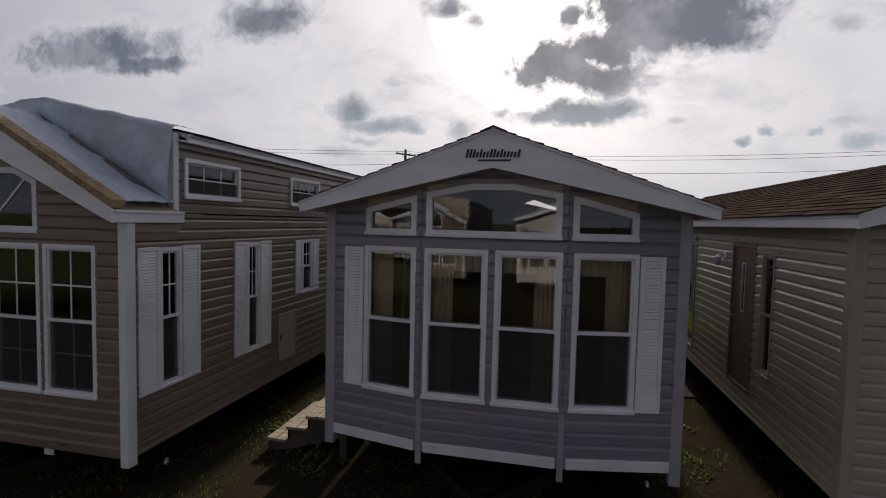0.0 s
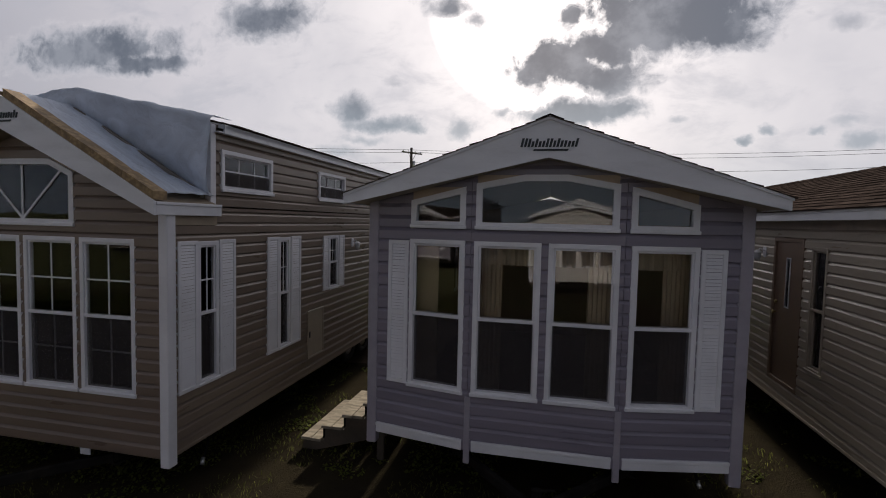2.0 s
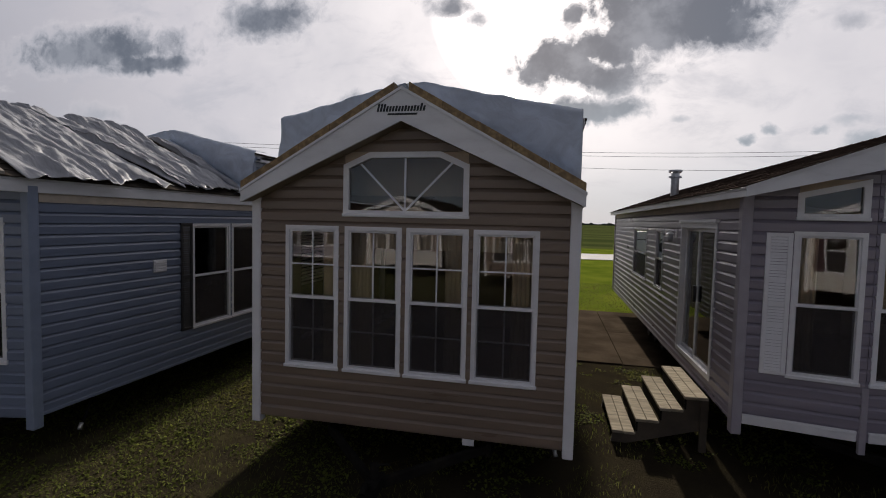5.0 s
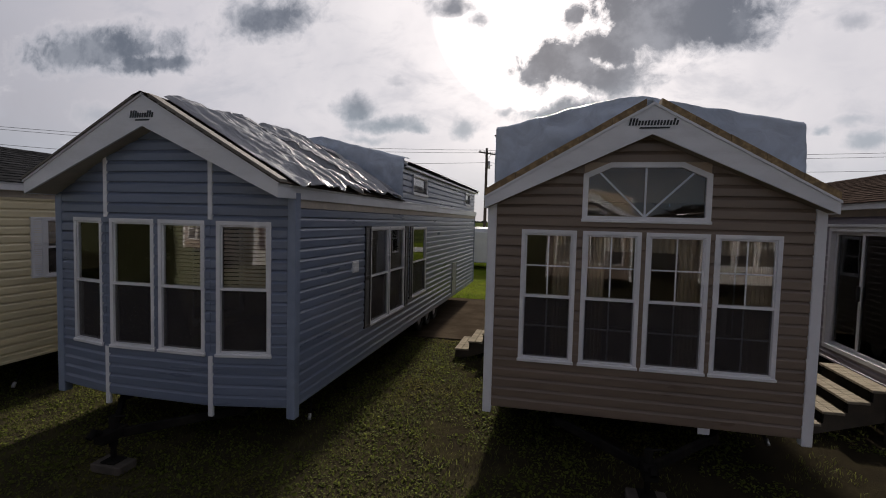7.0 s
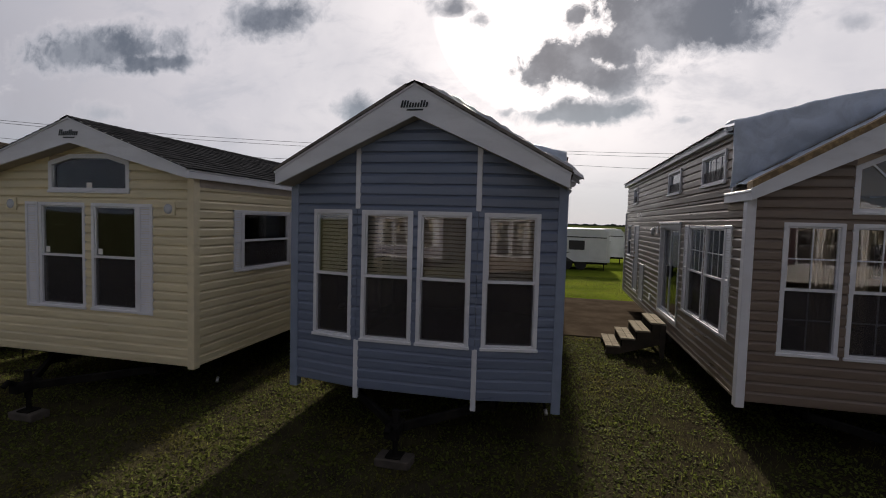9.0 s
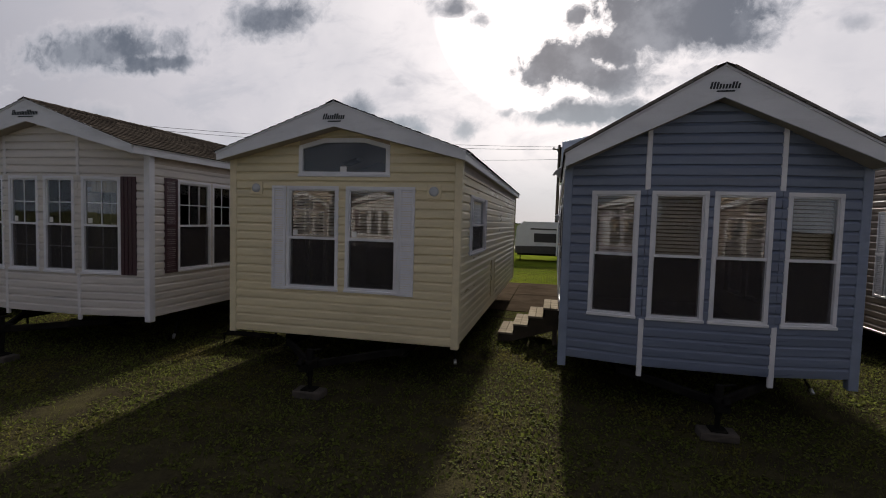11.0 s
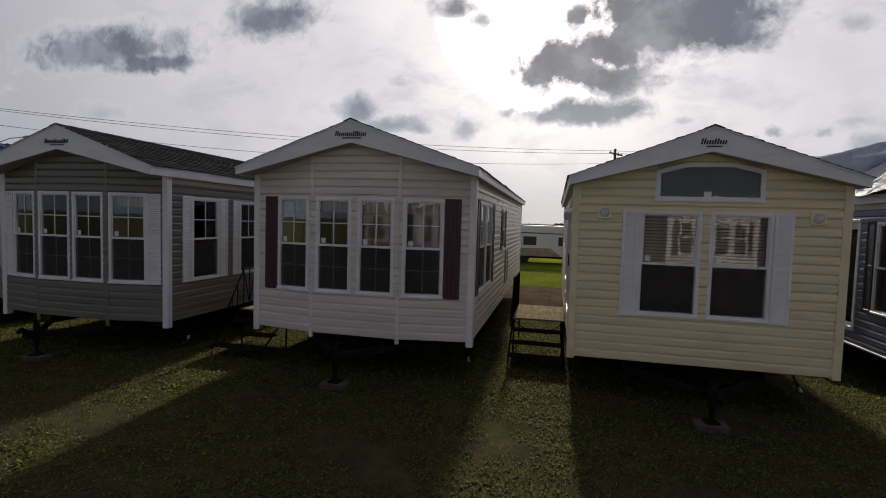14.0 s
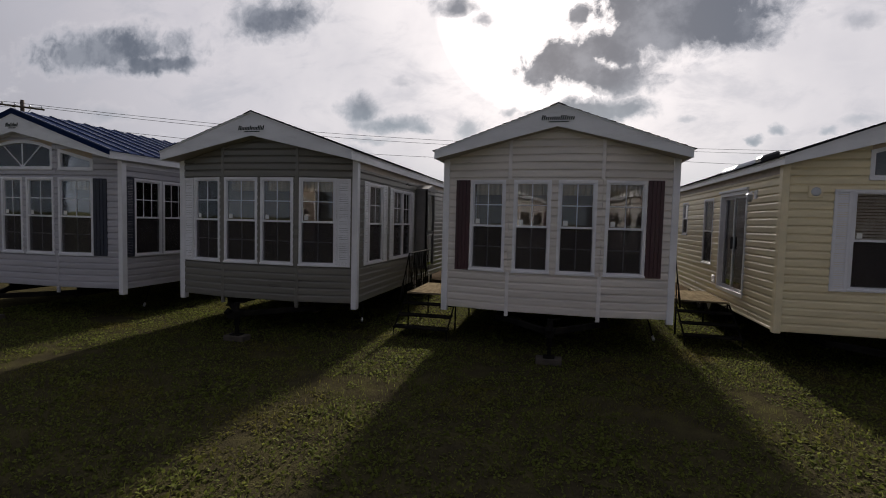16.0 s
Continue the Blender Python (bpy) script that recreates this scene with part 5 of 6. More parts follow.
def olive_home():
    m = Home("dark olive-grey vinyl-sided park home with white shutters and a bowed front", -27.50, 2.97, 1.84, 10.6, OLIVE, SHINGLE_DARK, (4.09, 3.67), (3.39, 3.235), 1.965, 2.5, 0.66, 0.53, bay=(0.20, 0.785), trim=OLIVE, soffit=BEIGE_SOFFIT)
    for x0, x1 in ((-29.03, -28.35), (-28.25, -27.53), (-27.47, -26.785), (-26.68, -25.99)):
        m.front_window(x0, x1, 1.32, 2.94, grid=(2, 2), lower_grid=True, cloth="v", tag=True)
    m.front_shutter(-29.295, -29.035, 1.31, 2.93, WHITE)
    m.front_shutter(-25.985, -25.735, 1.31, 2.93, WHITE)
    r = m.side(1)
    m.side_window(1, 3.58, 4.36, 1.32, 2.92, grid=(2, 2), cloth="blind")
    shutter(m.h, r, 3.33, 3.575, 1.31, 2.93, WHITE)
    shutter(m.h, r, 4.365, 4.61, 1.31, 2.93, WHITE)
    for a, b in ((5.02, 5.70), (5.72, 6.36)):
        m.side_window(1, a, b, 1.32, 2.90, grid=(2, 2), cloth="blind")
    shutter(m.h, r, 4.78, 5.015, 1.31, 2.91, WHITE)
    shutter(m.h, r, 6.365, 6.60, 1.31, 2.91, WHITE)
    # bay window with a little hood
    g = Geo()
    g.prism([(6.75, 3.02), (7.2, 3.14), (7.65, 3.02), (7.65, 2.97), (6.75, 2.97)], r, 0.0, 0.36)
    g.make("window_hood", GREY_TRIM, m.h, "grey hood over a bay window")
    g = Geo()
    bars(g, r, 6.80, 7.60, 0.95, 2.97, 0.08, 0.28, 0.33)
    g.box(m.w, m.w + 0.33, 6.80 - m.yo, 6.86 - m.yo, 0.95, 2.97)
    g.box(m.w, m.w + 0.33, 7.54 - m.yo, 7.60 - m.yo, 0.95, 2.97)
    g.cbox(6.86, 7.54, 0.28, 0.31, 1.85, 1.92, 0.004, r)
    b = g.make("bay_window", GREY_TRIM, m.h, "grey-framed projecting bay window")
    g = Geo()
    g.prism([(6.86, 1.0), (7.54, 1.0), (7.54, 2.92), (6.86, 2.92)], r, 0.295, 0.30)
    g.make("pane", GLASS, b)
    m.side_hole(1, 7.75, 8.45, 0.8, 2.85)
    panel_door(m.h, r, 7.80, 8.40, 0.84, 2.80, BLACK, lite=False, label="dark storm door")
    return m.finish(mid_posts=((0, 0),), sign=10)


def metal_roof_home():
    m = Home("white vinyl-sided park home with a blue metal roof and navy shutters", -33.05, 2.85, 2.30, 10.0, PALE, BLUE_METAL, (4.28, 3.83), (3.42, 3.27), 2.45, 2.45, 0.66, 0.52, bay=(0.22, 0.93), trim=PALE, post=WHITE, metal=True)
    for x0, x1 in ((-34.95, -34.10), (-33.98, -33.68), (-33.60, -33.02), (-32.92, -32.19), (-32.085, -31.33)):
        m.front_window(x0, x1, 1.31, 2.91, grid=(2, 2), lower_grid=True, cloth="v", tag=True)
    m.front_shutter(-31.325, -31.03, 1.31, 2.90, NAVY, False, "navy board shutter")
    m.front_shaped(arch(-33.90, -32.20, 3.07, 3.52, 3.68, 0.8), [((-33.03, 3.1), (-33.03, 3.66)), ((-33.03, 3.12), (-33.55, 3.58)), ((-33.03, 3.12), (-32.5, 3.58))])
    m.front_shaped([(-32.07, 3.06), (-31.325, 3.06), (-31.325, 3.29), (-32.07, 3.49)])
    r = m.side(1)
    for a, b in ((3.14, 3.87), (3.91, 4.66)):
        m.side_window(1, a, b, 1.30, 2.94, grid=(3, 2), cloth="v")
    shutter(m.h, r, 2.935, 3.135, 1.30, 2.95, NAVY)
    shutter(m.h, r, 4.665, 4.90, 1.30, 2.95, NAVY)
    return m.finish(mid_posts=((0, 1.3),), sign=6)


HOMES = [beige_home(), lavender_home(), tan_home(), blue_home(), yellow_home(), white_home(), olive_home(), metal_roof_home()]

# ---------------------------------------------------------------- sheeting on the roofs
def sheet(name, label, at, nu, nv, mat, category="tarpaulin"):
    """A draped sheet: at(u, v) gives its places for u and v from 0 to 1."""
    g = Geo()
    pts = [[at(i / nu, j / nv) for j in range(nv + 1)] for i in range(nu + 1)]
    g.v = [tuple(p) for row in pts for p in row]
    g.f = [(i * (nv + 1) + j, (i + 1) * (nv + 1) + j, (i + 1) * (nv + 1) + j + 1, i * (nv + 1) + j + 1) for i in range(nu) for j in range(nv)]
    ob = g.make(name, mat, smooth=True)
    so = ob.modifiers.new("thickness", "SOLIDIFY")
    so.thickness = 0.006
    return tagged(ob, label, category)


def crease(x, y, z, k=3.0, amount=0.05):
    a = noise.noise((x * k, y * k, z * k))
    b = noise.noise((x * k * 2.7 + 5, y * k * 2.7, z * k * 2.7))
    return amount * ((1 - abs(a)) * 0.9 + 0.45 * b)


def roof_z(x, xc, za, ze, half):
    return za - (za - ze) * min(1.15, abs(x - xc) / half)


def dormer_tarp(xc, y0, w, zw, zr, za, ze, half, ym):
    """Tarp hung over the front of a loft and turned down on to the lower roof."""
    top = lambda x: zr - (zr - zw) * min(1, abs(x - xc) / w)

    def at(u, v):
        x = xc + (u * 2 - 1) * (w + 0.02)
        low, high = roof_z(x, xc, za, ze, half) + 0.02, top(x) + 0.05 + 0.05 * math.exp(-((u - 0.35) * 6) ** 2)
        hem = ym + 0.12 * noise.noise((u * 4, 3.1, 0))
        if v < 0.3:
            y, z = hem + (y0 - 0.03 - hem) * v / 0.3, low
        elif v < 0.75:
            k = (v - 0.3) / 0.45
            y, z = y0 - 0.05 - 0.10 * math.sin(math.pi * k) * (1 - k), low + (high - low) * k
        else:
            k = (v - 0.75) / 0.25
            y, z = y0 - 0.04 + 0.30 * k, high + 0.005
        c = crease(x, y, z, 1.6, 0.075) + crease(x * 1.6 + z, y, z * 0.5, 4.0, 0.02)
        return x, y - (c if 0.3 <= v < 0.75 else 0), z + (c * 0.9 if v < 0.3 else c * 0.5)

    return at


sheet("roof_tarp", "grey-white tarp draped over the front of a loft dormer", dormer_tarp(-6.09, 5.0, 1.84, 4.12, 4.47, 4.27, 3.20, 1.875, 4.20), 72, 48, TARP)
sheet("roof_tarp", "grey-white tarp draped over the front of a loft dormer", dormer_tarp(-11.88, 7.6, 1.78, 4.07, 4.48, 4.29, 3.27, 1.775, 7.0), 64, 44, TARP)


def loose_plastic(y0, y1, s0, s1, seed, lift, lean=0.0, fan=0.0):
    """Crumpled plastic on the blue home's roof; s runs from the ridge (0) to an eave (1 or -1); lean and fan carry it backwards as it comes down."""
    def at(u, v):
        y = y0 + (y1 - y0) * u + (lean + fan * u) * v + 0.12 * noise.noise((u * 3, v * 3, seed)) * min(1, 4 * u)
        s = s0 + (s1 - s0) * v + 0.09 * noise.noise((u * 5, v, seed + 9)) * (0.3 + v)
        x = -11.88 + s * 1.80
        z = roof_z(x, -11.88, 4.29, 3.27, 1.775) + 0.03
        c = crease(x * 0.35 + y * 0.25, y * 1.3 - x * 0.3, seed, 2.6, 0.10 if s1 > 0 else 0.045) + crease(x * 0.5, y * 1.2, seed + 3, 8.0, 0.03) + crease(x, y, seed + 5, 19.0, 0.010)
        edge = min(1, 5 * min(u, 1 - u, v + 0.1, 1.1 - v) + 0.25)
        return x + 0.4 * c * edge * (1 if s1 > 0 else -1), y, z + lift + c * edge
    return at


for y0, y1, s0, s1, seed, lift, lean, fan, nu, nv, label in (
        (3.30, 4.75, 0.02, 1.02, 1.7, 0.0, 0.0, 0.8, 90, 90, "crinkled shiny white plastic sheet over a roof slope"),
        (4.45, 4.80, 0.02, 1.00, 6.1, 0.02, 1.25, 0.15, 36, 90, "torn strip of crinkled plastic hanging down a roof"),
        (5.25, 6.35, 0.00, 1.00, 11.3, 0.03, 0.85, -0.15, 80, 90, "crinkled white plastic sheet bunched below a dormer"),
        (6.75, 6.95, 0.10, 0.90, 15.3, 0.02, 0.35, 0.0, 24, 60, "torn strip of crinkled plastic hanging down a roof"),
        (3.30, 7.25, -0.02, -1.02, 21.3, 0.0, 0.0, 0.0, 110, 70, "crinkled shiny white plastic sheet over a roof slope")):
    sheet("plastic_sheet", label, loose_plastic(y0, y1, s0, s1, seed, lift, lean, fan), nu, nv, FOIL, "plastic sheet")
for sx in (-1, 1):
    # bare lath along the rake of the blue home
    g = Geo()
    g.prism([(0.10, 4.29 - 0.574 * 0.10 + 0.06), (1.80, 4.29 - 0.574 * 1.80 + 0.06), (1.80, 4.29 - 0.574 * 1.80 + 0.015), (0.10, 4.29 - 0.574 * 0.10 + 0.015)], lambda u, d, z, sx=sx: (sx * u, d, z), -0.44, -0.28)
    g.make("rake_lath", GREY_LATH, HOMES[3].h, "grey weathered lath at the roof edge")


# ---------------------------------------------------------------- steps
def wooden_steps(x_top, y0, y1, zt, toward, treads=4, label="weathered pine steps with plank treads beside a home"):
    """Steps that rise to a door; toward: 1 if they climb towards +x."""
    run, rise = 0.29, 0.18
    t = thing("wooden_steps", (x_top, y0, 0), label, "steps", "wooden steps")
    for k in range(treads):
        z = zt - k * rise
        for p in range(2):
            g = Geo()
            a = -toward * (k * run + p * 0.145)
            b = -toward * (k * run + p * 0.145 + 0.138)
            x0, x1 = sorted((a, b))
            g.cbox(x0, x1, -0.03 + random.uniform(-0.01, 0.01), y1 - y0 + 0.03 + random.uniform(-0.01, 0.01), z - 0.038, z, 0.005)
            g.make("tread", WOOD_Y, t)
        g = Geo()
        # near-black panel closes the gap under each tread
        x0, x1 = sorted((-toward * (k * run + 0.25), -toward * (k * run + 0.27)))
        if k < treads - 1:
            g.cbox(x0, x1, 0.0, y1 - y0, z - rise + 0.0, z - 0.04, 0.004)
            g.make("riser", STEEL, t)
    for y in (0.02, (y1 - y0) - 0.06):
        g = Geo()
        n = treads
        out = [(-0.02, zt - 0.04)]
        for k in range(n):
            out += [(k * run + 0.27, zt - 0.04 - k * rise), (k * run + 0.27, zt - 0.04 - (k + 1) * rise)]
        low = zt - 0.04 - n * rise
        out = out[:-1] + [(n * run, max(0, low)), (n * run - 0.2, max(0, low)), (-0.02, max(0.02, zt - 0.42))]
        g.prism([(-toward * u, z) for u, z in out], lambda u, d, z: (u, d, z), y, y + 0.04)
        g.make("stringer", WOOD_SHADED, t)
        g = Geo()
        x0, x1 = sorted((0.0, -toward * 0.09))
        g.cbox(x0, x1, y - 0.045, y + 0.0, 0.0, zt - 0.04, 0.006)
        g.make("leg", WOOD_SHADED, t)
    return t


wooden_steps(-2.50, 5.92, 7.26, 0.72, 1)
wooden_steps(-7.95, 8.25, 9.35, 0.74, 1)
wooden_steps(-13.64, 6.28, 7.38, 0.74, 1)


def steel_steps(x0, x1, y0, y1, z, label, ramp_side=-1):
    """A plank landing on a steel frame, with two lower treads towards the front and a hand rail."""
    t = thing("steel_steps", ((x0 + x1) / 2, y0, 0), label, "steps", "steel steps")
    w, d = (x1 - x0) / 2, y1 - y0
    for k in range(7):
        g = Geo()
        g.cbox(-w, w, d * k / 7 + 0.004, d * (k + 1) / 7 - 0.004, z - 0.035, z, 0.004)
        g.make("plank", WOOD, t)
    for sx in (-1, 1):
        for y in (0.03, d - 0.03):
            g = Geo()
            g.tube([(sx * (w - 0.03), y, 0), (sx * (w - 0.03), y, z - 0.03)], 0.018, 8)
            g.make("leg", STEEL, t)
        g = Geo()
        g.tube([(sx * (w - 0.03), 0.03, z - 0.06), (sx * (w - 0.03) * 0.3, 0.03, z - 0.30)], 0.010, 6)
        g.make("brace", STEEL, t)
    for k in (1, 2, 3):
        g = Geo()
        zz, yy = z - 0.18 * k, -0.28 * k + 0.1
        g.cbox(-w, w, yy - 0.12, yy + 0.12, zz - 0.03, zz, 0.005)
        g.make("tread", STEEL, t)
    for sx in (-1, 1):
        g = Geo()
        g.tube([(sx * (w - 0.01), 0.0, z - 0.05), (sx * (w - 0.01), -0.84, z - 0.60), (sx * (w - 0.01), -0.84, 0.0)], 0.016, 8)
        g.make("stringer", STEEL, t)
    sx, top = ramp_side, z + 0.78
    g = Geo()
    g.tube([(sx * w, -0.42, z - 0.10), (sx * w, -0.36, z + 0.08), (sx * w, 0.12, top), (sx * w, d, top)], 0.017, 8)
    g.tube([(sx * w, 0.0, z + 0.07), (sx * w, d, z + 0.07)], 0.011, 6)
    n = max(2, round(d / 0.21))
    for k in range(n + 1):
        y = 0.12 + (d - 0.14) * k / n
        g.tube([(sx * w, y, z - 0.03), (sx * w, y, top)], 0.010, 6)
        if k < n:
            e = 0.12 + (d - 0.14) * (k + 1) / n
            g.tube([(sx * w, y, z + 0.07), (sx * w, e, top - 0.02)] if k % 2 else [(sx * w, y, top - 0.02), (sx * w, e, z + 0.07)], 0.009, 6)
    for y, e in ((-0.24, 0.28), (-0.08, 0.52)):
        g.tube([(sx * w, y, z - 0.03), (sx * w, y, z + e)], 0.010, 6)
    g.make("hand_rail", STEEL, t, "thin black steel hand rail")
    return t


steel_steps(-19.66, -18.66, 5.25, 6.9, 0.74, "black steel steps with a pine plank landing by a yellow home")
steel_steps(-25.0, -23.95, 4.15, 5.8, 0.74, "black steel steps with a pine plank landing by an off-white home")


# ---------------------------------------------------------------- ground and distance
g = Geo()
g.poly((-2500, -900, 0), (2500, -900, 0), (2500, 3600, 0), (-2500, 3600, 0))
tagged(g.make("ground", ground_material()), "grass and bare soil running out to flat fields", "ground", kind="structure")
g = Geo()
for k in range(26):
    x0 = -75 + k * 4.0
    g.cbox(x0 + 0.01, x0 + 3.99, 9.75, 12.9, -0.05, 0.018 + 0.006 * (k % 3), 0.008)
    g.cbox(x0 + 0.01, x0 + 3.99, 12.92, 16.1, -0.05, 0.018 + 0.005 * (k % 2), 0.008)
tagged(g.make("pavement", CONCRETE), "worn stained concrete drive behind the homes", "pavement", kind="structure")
g = Geo()
g.box(-700, 700, 41.0, 49.0, -0.1, 0.03)
tagged(g.make("road", ASPHALT), "pale asphalt country road", "road", kind="structure")
g = Geo()
x = -2400.0
while x < 2400:
    wd = random.uniform(8, 26)
    hh = random.uniform(5, 12) * (1.0 if noise.noise((x * 0.004, 0, 0)) > -0.15 else 0.45)
    yy = 1900 + 120 * noise.noise((x * 0.002, 4, 0))
    n = 6
    for k in range(n):
        a, b = x + wd * k / n, x + wd * (k + 1) / n
        h0, h1 = [hh * (0.55 + 0.45 * math.sin(math.pi * q / n)) * (0.85 + 0.3 * noise.noise((x + q * 3, 1, 0))) for q in (k, k + 1)]
        g.poly((a, yy, 0), (b, yy, 0), (b, yy + 4, h1), (a, yy + 4, h0))
        g.poly((a, yy + 4, h0), (b, yy + 4, h1), (b, yy + 30, 0), (a, yy + 30, 0))
    x += wd * 0.8
tagged(g.make("tree_line", TREELINE), "low dark line of distant trees on the horizon", "trees", kind="stuff")


def travel_trailer(x0, x1, y0, label, stripe, axle=-0.2):
    """A white travel trailer; its long side lies along x."""
    t = thing("travel_trailer", ((x0 + x1) / 2, y0, 0), label, "travel trailer", "parked trailers")
    L, w, zb, zt = (x1 - x0) / 2, 2.4, 0.50, 2.46
    out = [(-L, zb), (L, zb), (L + 0.02, zb + 0.8), (L - 0.12, zt - 0.18), (L - 0.35, zt - 0.03), (-L + 0.5, zt), (-L + 0.05, zt - 0.25), (-L - 0.03, zb + 0.7)]
    g = Geo()
    g.prism(out, lambda u, d, z: (u, d, z), 0, w)
    g.make("body", RV_WHITE, t)
    g = Geo()
    g.prism([(-L + 0.3, zt - 0.02), (L - 0.3, zt - 0.05), (L - 0.35, zt + 0.03), (-L + 0.45, zt + 0.05)], lambda u, d, z: (u, d, z), -0.02, w + 0.02)
    g.make("roof", RV_WHITE, t)
    f = lambda u, d, z: (u, -d, z)
    g = Geo()
    g.prism([(-L, zb), (L * 0.55, zb), (L * 0.35, zb + 0.55), (-L, zb + 0.45)], f, 0.002, 0.012)
    g.make("graphic", RV_DARK if stripe else RV_TAN, t)
    g = Geo()
    g.prism([(-L * 0.8, zt - 0.45), (L * 0.95, zt - 0.52), (L * 0.95, zt - 0.46), (-L * 0.8, zt - 0.36)], f, 0.002, 0.010)
    g.make("graphic", RV_DARK, t)
    for a, b in ((-L * 0.75, -L * 0.45), (-L * 0.1, L * 0.12), (L * 0.48, L * 0.68)):
        g = Geo()
        bars(g, f, a, b, 1.22, 1.78, 0.04, 0.0, 0.02)
        wd = g.make("window", BLACK, t)
        g = Geo()
        g.prism([(a + 0.03, 1.25), (b - 0.03, 1.25), (b - 0.03, 1.75), (a + 0.03, 1.75)], f, 0.004, 0.010)
        g.make("pane", BLACK, wd)
    g = Geo()
    bars(g, f, L * 0.74, L * 0.96, 0.62, 2.28, 0.03, 0.0, 0.02)
    g.make("door", WHITE, t)
    if stripe:
        g = Geo()
        g.cbox(-L * 0.45, L * 0.28, 0.0, 0.42, 0.42, 2.30, 0.03, f)
        g.make("slide_out", RV_WHITE, t)
        for k, z in enumerate((0.95, 1.12, 1.36)):
            g = Geo()
            g.prism([(L * 0.30, z), (L * (0.46 - 0.04 * k), z + 0.05), (L * (0.52 - 0.06 * k), z + 0.14), (L * 0.44, z + 0.10), (L * 0.30, z + 0.06)], f, 0.003, 0.011)
            g.make("graphic", RV_DARK, t)
    e = lambda u, d, z: (L + 0.02 + d, u, z)
    g = Geo()
    bars(g, e, 0.7, 1.7, 1.2, 1.78, 0.05, 0.0, 0.03)
    g.prism([(0.74, 1.24), (1.66, 1.24), (1.66, 1.74), (0.74, 1.74)], e, -0.1, 0.015)
    g.make("window", BLACK, t)
    for k in (-0.45, 0.45):
        for y in (0.12, w - 0.12):
            g = Geo()
            g.tube([(L * axle + k * 0.9, y - 0.1, 0.34), (L * axle + k * 0.9, y + 0.1, 0.34)], 0.34, 18)
            g.make("wheel", TYRE, t)
    g = Geo()
    g.box(-L + 0.1, L - 0.1, 0.3, w - 0.3, 0.36, 0.56)
    g.make("chassis", STEEL, t)
    g = Geo()
    g.tube([(L - 0.3, 0.4, 0), (L - 0.3, 0.4, 0.5)], 0.03, 8)
    g.tube([(-L + 0.3, 0.4, 0), (-L + 0.3, 0.4, 0.5)], 0.03, 8)
    g.make("stabiliser_leg", STEEL, t)
    return t


travel_trailer(-16.2, -7.0, 28.0, "white travel trailer with dark graphics parked on the lawn", True, 0.55)
travel_trailer(-24.4, -16.7, 28.0, "white travel trailer with tan graphics parked on the lawn", False)
travel_trailer(-13.5, -5.35, 34.0, "white travel trailer parked far back on the lawn", False)
travel_trailer(-38.0, -28.4, 28.0, "white travel trailer with dark graphics parked on the lawn", True, 0.3)


def utility_pole(x, y, h, turn):
    t = thing("utility_pole", (x, y, 0), "weathered wooden utility pole with a crossarm and wires", "utility pole", "line of poles", turn)
    g = Geo()
    g.tube([(0, 0, -0.2), (0, 0, h * 0.5), (0, 0, h)], [0.17, 0.145, 0.115], 12)
    g.make("pole", POLE_WOOD, t, smooth=True)
    g = Geo()
    g.cbox(-1.2, 1.2, -0.16, -0.06, h - 0.55, h - 0.43, 0.01)
    g.tube([(0.5, -0.11, h - 0.5), (0.0, -0.10, h - 1.2)], 0.02, 6)
    g.tube([(-0.5, -0.11, h - 0.5), (0.0, -0.10, h - 1.2)], 0.02, 6)
    g.make("crossarm", POLE_WOOD, t)
    for u in (-1.05, -0.4, 0.4, 1.05):
        g = Geo()
        g.tube([(u, -0.11, h - 0.43), (u, -0.11, h - 0.36), (u, -0.11, h - 0.28)], [0.03, 0.06, 0.03], 8)
        g.make("insulator", GALV, t, smooth=True)
    g = Geo()
    g.tube([(0.28, 0.0, h - 1.9), (0.28, 0.0, h - 1.2)], 0.17, 12)
    g.make("transformer", GALV, t, smooth=True)
    g = Geo()
    g.tube([(0.0, 0.0, h - 1.7), (0.75, 0.0, h - 1.55)], 0.025, 6)
    g.make("bracket", STEEL, t)
    return t


POLES = ((-58.8, 21.5, 9.9), (-13.68, 45.0, 9.95), (36.0, 45.0, 10.2), (-104.0, -2.0, 9.9), (85.0, 45.0, 10.2))
for i, (x, y, h) in enumerate(POLES):
    utility_pole(x, y, h, 90 if i == 4 else (55 if x < -50 or i == 1 else 75))


def span(a, b, dz, sag, off):
    g = Geo()
    n = 24
    pts = []
    for k in range(n + 1):
        s = k / n
        pts.append((a[0] + (b[0] - a[0]) * s + off * 0.3, a[1] + (b[1] - a[1]) * s + off, a[2] + (b[2] - a[2]) * s - dz - sag * 4 * s * (1 - s)))
    g.tube(pts, 0.016, 5)
    tagged(g.make("overhead_wire", CABLE, smooth=True), "thin sagging overhead wire between poles", "wire", "overhead wires")


for a, b in ((3, 0), (0, 1), (1, 2), (2, 4)):
    for dz, sag, off in ((0.30, 0.7, -0.9), (0.30, 0.8, 0.9), (1.35, 1.0, 0.0)):
        span(POLES[a], POLES[b], dz, sag, off)

t = thing("street_lamp", (-71.0, 30.0, 0), "tall grey street lamp with a curved arm", "street lamp")
g = Geo()
g.tube([(0, 0, 0), (0, 0, 7.2)], [0.11, 0.07], 10)
g.make("post", GALV, t, smooth=True)
g = Geo()
g.tube([(0, 0, 7.1), (1.6, 0, 8.2), (4.0, 0, 8.9), (5.8, 0, 9.0)], 0.045, 8)
g.make("arm", GALV, t, smooth=True)
g = Geo()
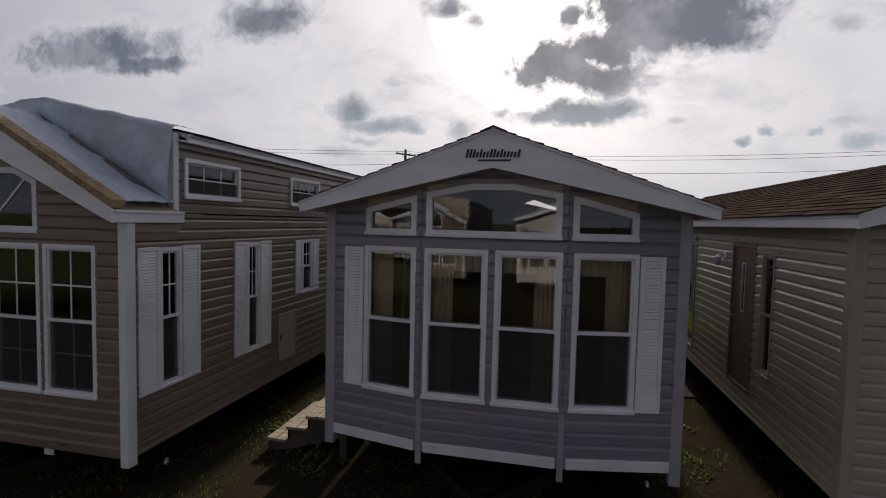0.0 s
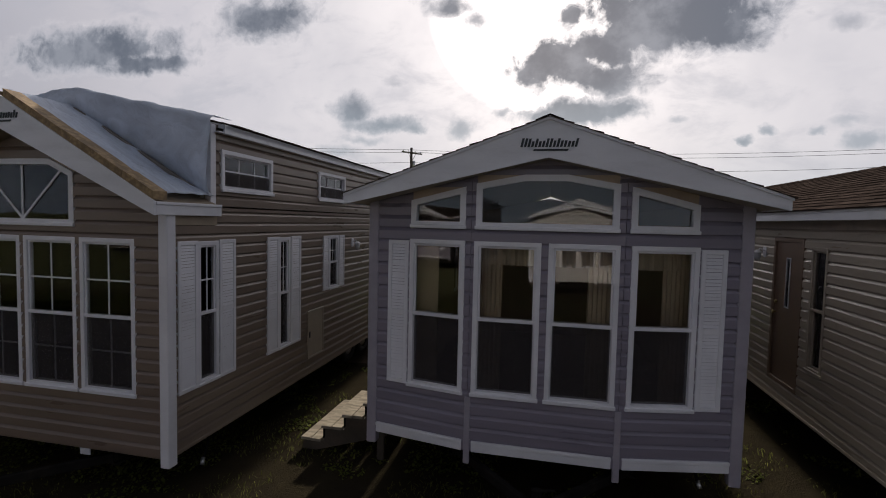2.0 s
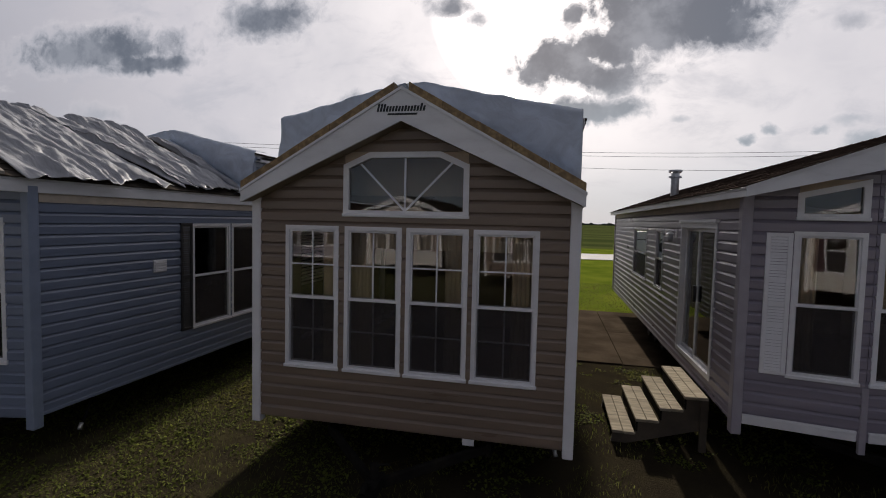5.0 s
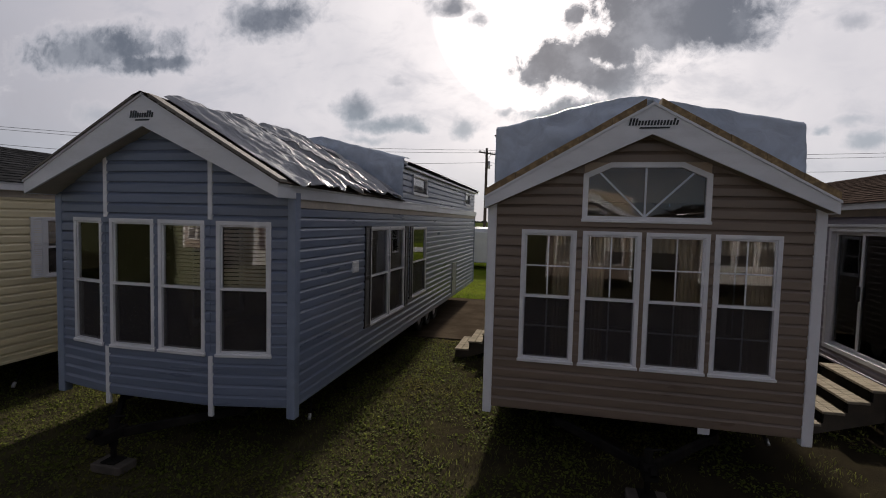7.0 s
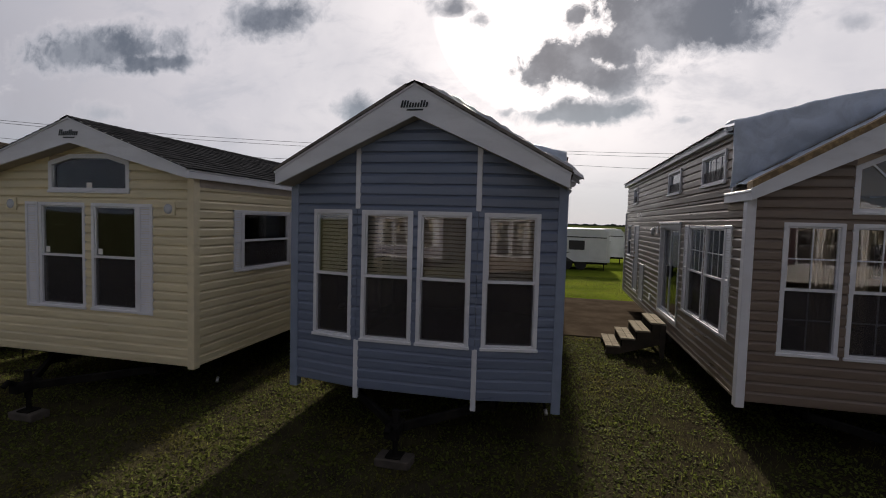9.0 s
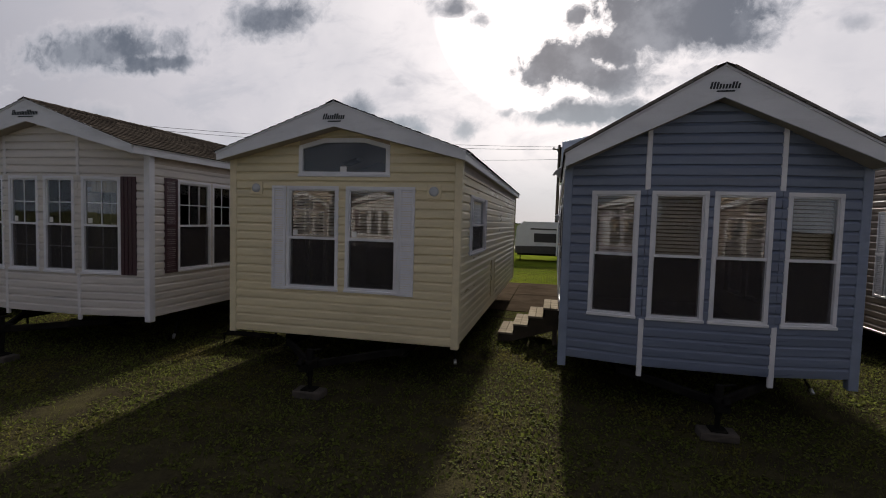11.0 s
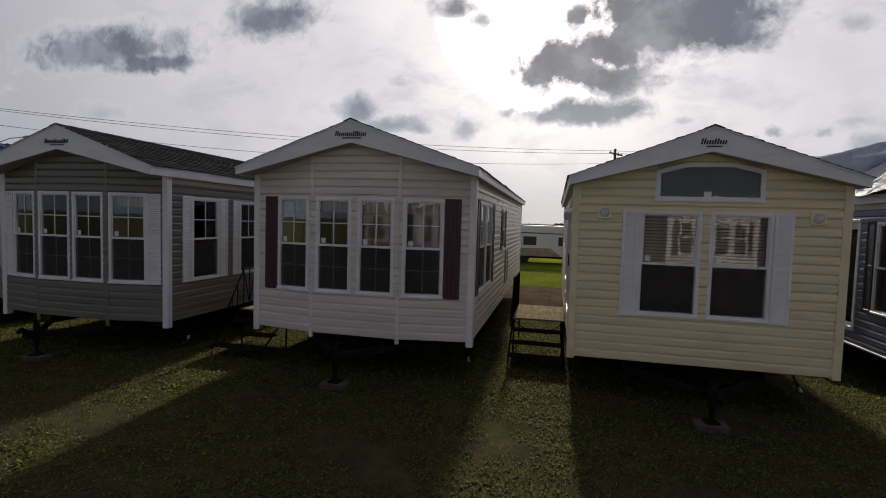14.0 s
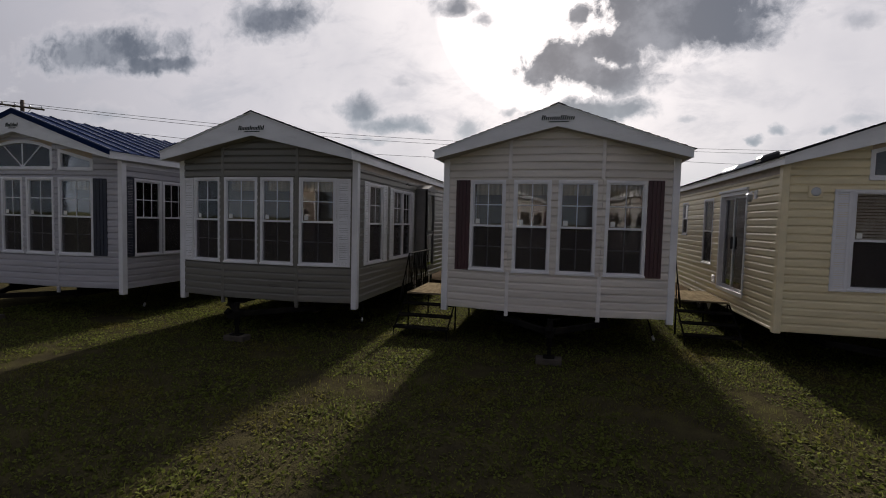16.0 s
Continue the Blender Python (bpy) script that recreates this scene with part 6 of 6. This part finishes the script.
g.tube([(5.6, 0, 9.0), (6.0, 0, 9.0), (6.9, 0, 8.92)], [0.08, 0.16, 0.10], 10)
g.make("lamp_head", GALV, t, smooth=True)

# ---------------------------------------------------------------- the row across the lane, which the windows mirror
for home, x, y in ((HOMES[5], 0.6, -11.0), (HOMES[2], -5.6, -12.0), (HOMES[5], -11.8, -14.0), (HOMES[1], -18.0, -16.5), (HOMES[5], -24.4, -19.0), (HOMES[2], -31.0, -21.5)):
    c = copy_thing(home.h, pose(x, y, 0, 0, 0, 180))
    tagged(c, "park home with white trim across the lane", "park home", "row across the lane")


# ---------------------------------------------------------------- grass and clover
def scatter(name, label, count, x0, x1, y0, y1, size, mat, seed, upright, keep):
    """Many small leaves, each a bent blade of two quads."""
    rng = np.random.default_rng(seed)
    x, y = rng.uniform(x0, x1, count), rng.uniform(y0, y1, count)
    n1 = np.array([noise.noise((a * 0.9, b * 0.9, seed)) + 0.6 * noise.noise((a * 3.1, b * 3.1, seed + 4)) for a, b in zip(x, y)])
    # fewer leaves are kept towards +x on this side of the drive
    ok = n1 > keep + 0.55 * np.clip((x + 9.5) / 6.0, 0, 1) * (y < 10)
    x, y, n1 = x[ok], y[ok], n1[ok]
    n = len(x)
    ang, tilt = rng.uniform(0, 2 * math.pi, n), rng.uniform(upright[0], upright[1], n)
    s = size * rng.uniform(0.55, 1.35, n) * (0.8 + 0.5 * np.clip(n1, 0, 0.6))
    wide = s * rng.uniform(upright[2], upright[3], n)
    dx, dy = np.cos(ang), np.sin(ang)
    base = rng.uniform(0.0, 0.35, n) * s
    out = []
    for along, half, bend in ((0.0, 0.35, 0.0), (0.55, 0.5, 0.06), (1.0, 0.12, -0.05)):
        px = x + dx * np.cos(tilt) * s * along
        py = y + dy * np.cos(tilt) * s * along
        pz = base + np.sin(tilt) * s * along + bend * s
        out += [np.stack([px - dy * wide * half, py + dx * wide * half, pz], 1), np.stack([px + dy * wide * half, py - dx * wide * half, pz], 1)]
    v = np.stack(out, 1).reshape(-1, 3)
    k = np.arange(n)[:, None] * 6
    f = np.concatenate([k + np.array([[0, 1, 3, 2]]), k + np.array([[2, 3, 5, 4]])], 1).reshape(-1, 4)
    me = bpy.data.meshes.new(name)
    me.vertices.add(len(v))
    me.vertices.foreach_set("co", v.ravel().astype(np.float32))
    me.loops.add(f.size)
    me.loops.foreach_set("vertex_index", f.ravel().astype(np.int32))
    me.polygons.add(len(f))
    me.polygons.foreach_set("loop_start", np.arange(0, f.size, 4, dtype=np.int32))
    me.update(calc_edges=True)
    me.materials.append(mat)
    tagged(new(name, me), label, "grass", kind="stuff")


CLOVER = leaf_material("clover_leaf", (0.128, 0.150, 0.034), 0.55)
GRASS = leaf_material("grass_blade", (0.115, 0.128, 0.034), 0.55)
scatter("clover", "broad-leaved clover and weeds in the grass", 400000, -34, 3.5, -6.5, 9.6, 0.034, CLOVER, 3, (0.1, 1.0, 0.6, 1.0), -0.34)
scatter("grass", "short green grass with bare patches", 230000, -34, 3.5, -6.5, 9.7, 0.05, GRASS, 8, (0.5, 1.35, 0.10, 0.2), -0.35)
scatter("grass", "short bright lawn behind the drive", 60000, -34, 0, 16.1, 24, 0.06, GRASS, 21, (0.6, 1.35, 0.15, 0.3), -2.0)
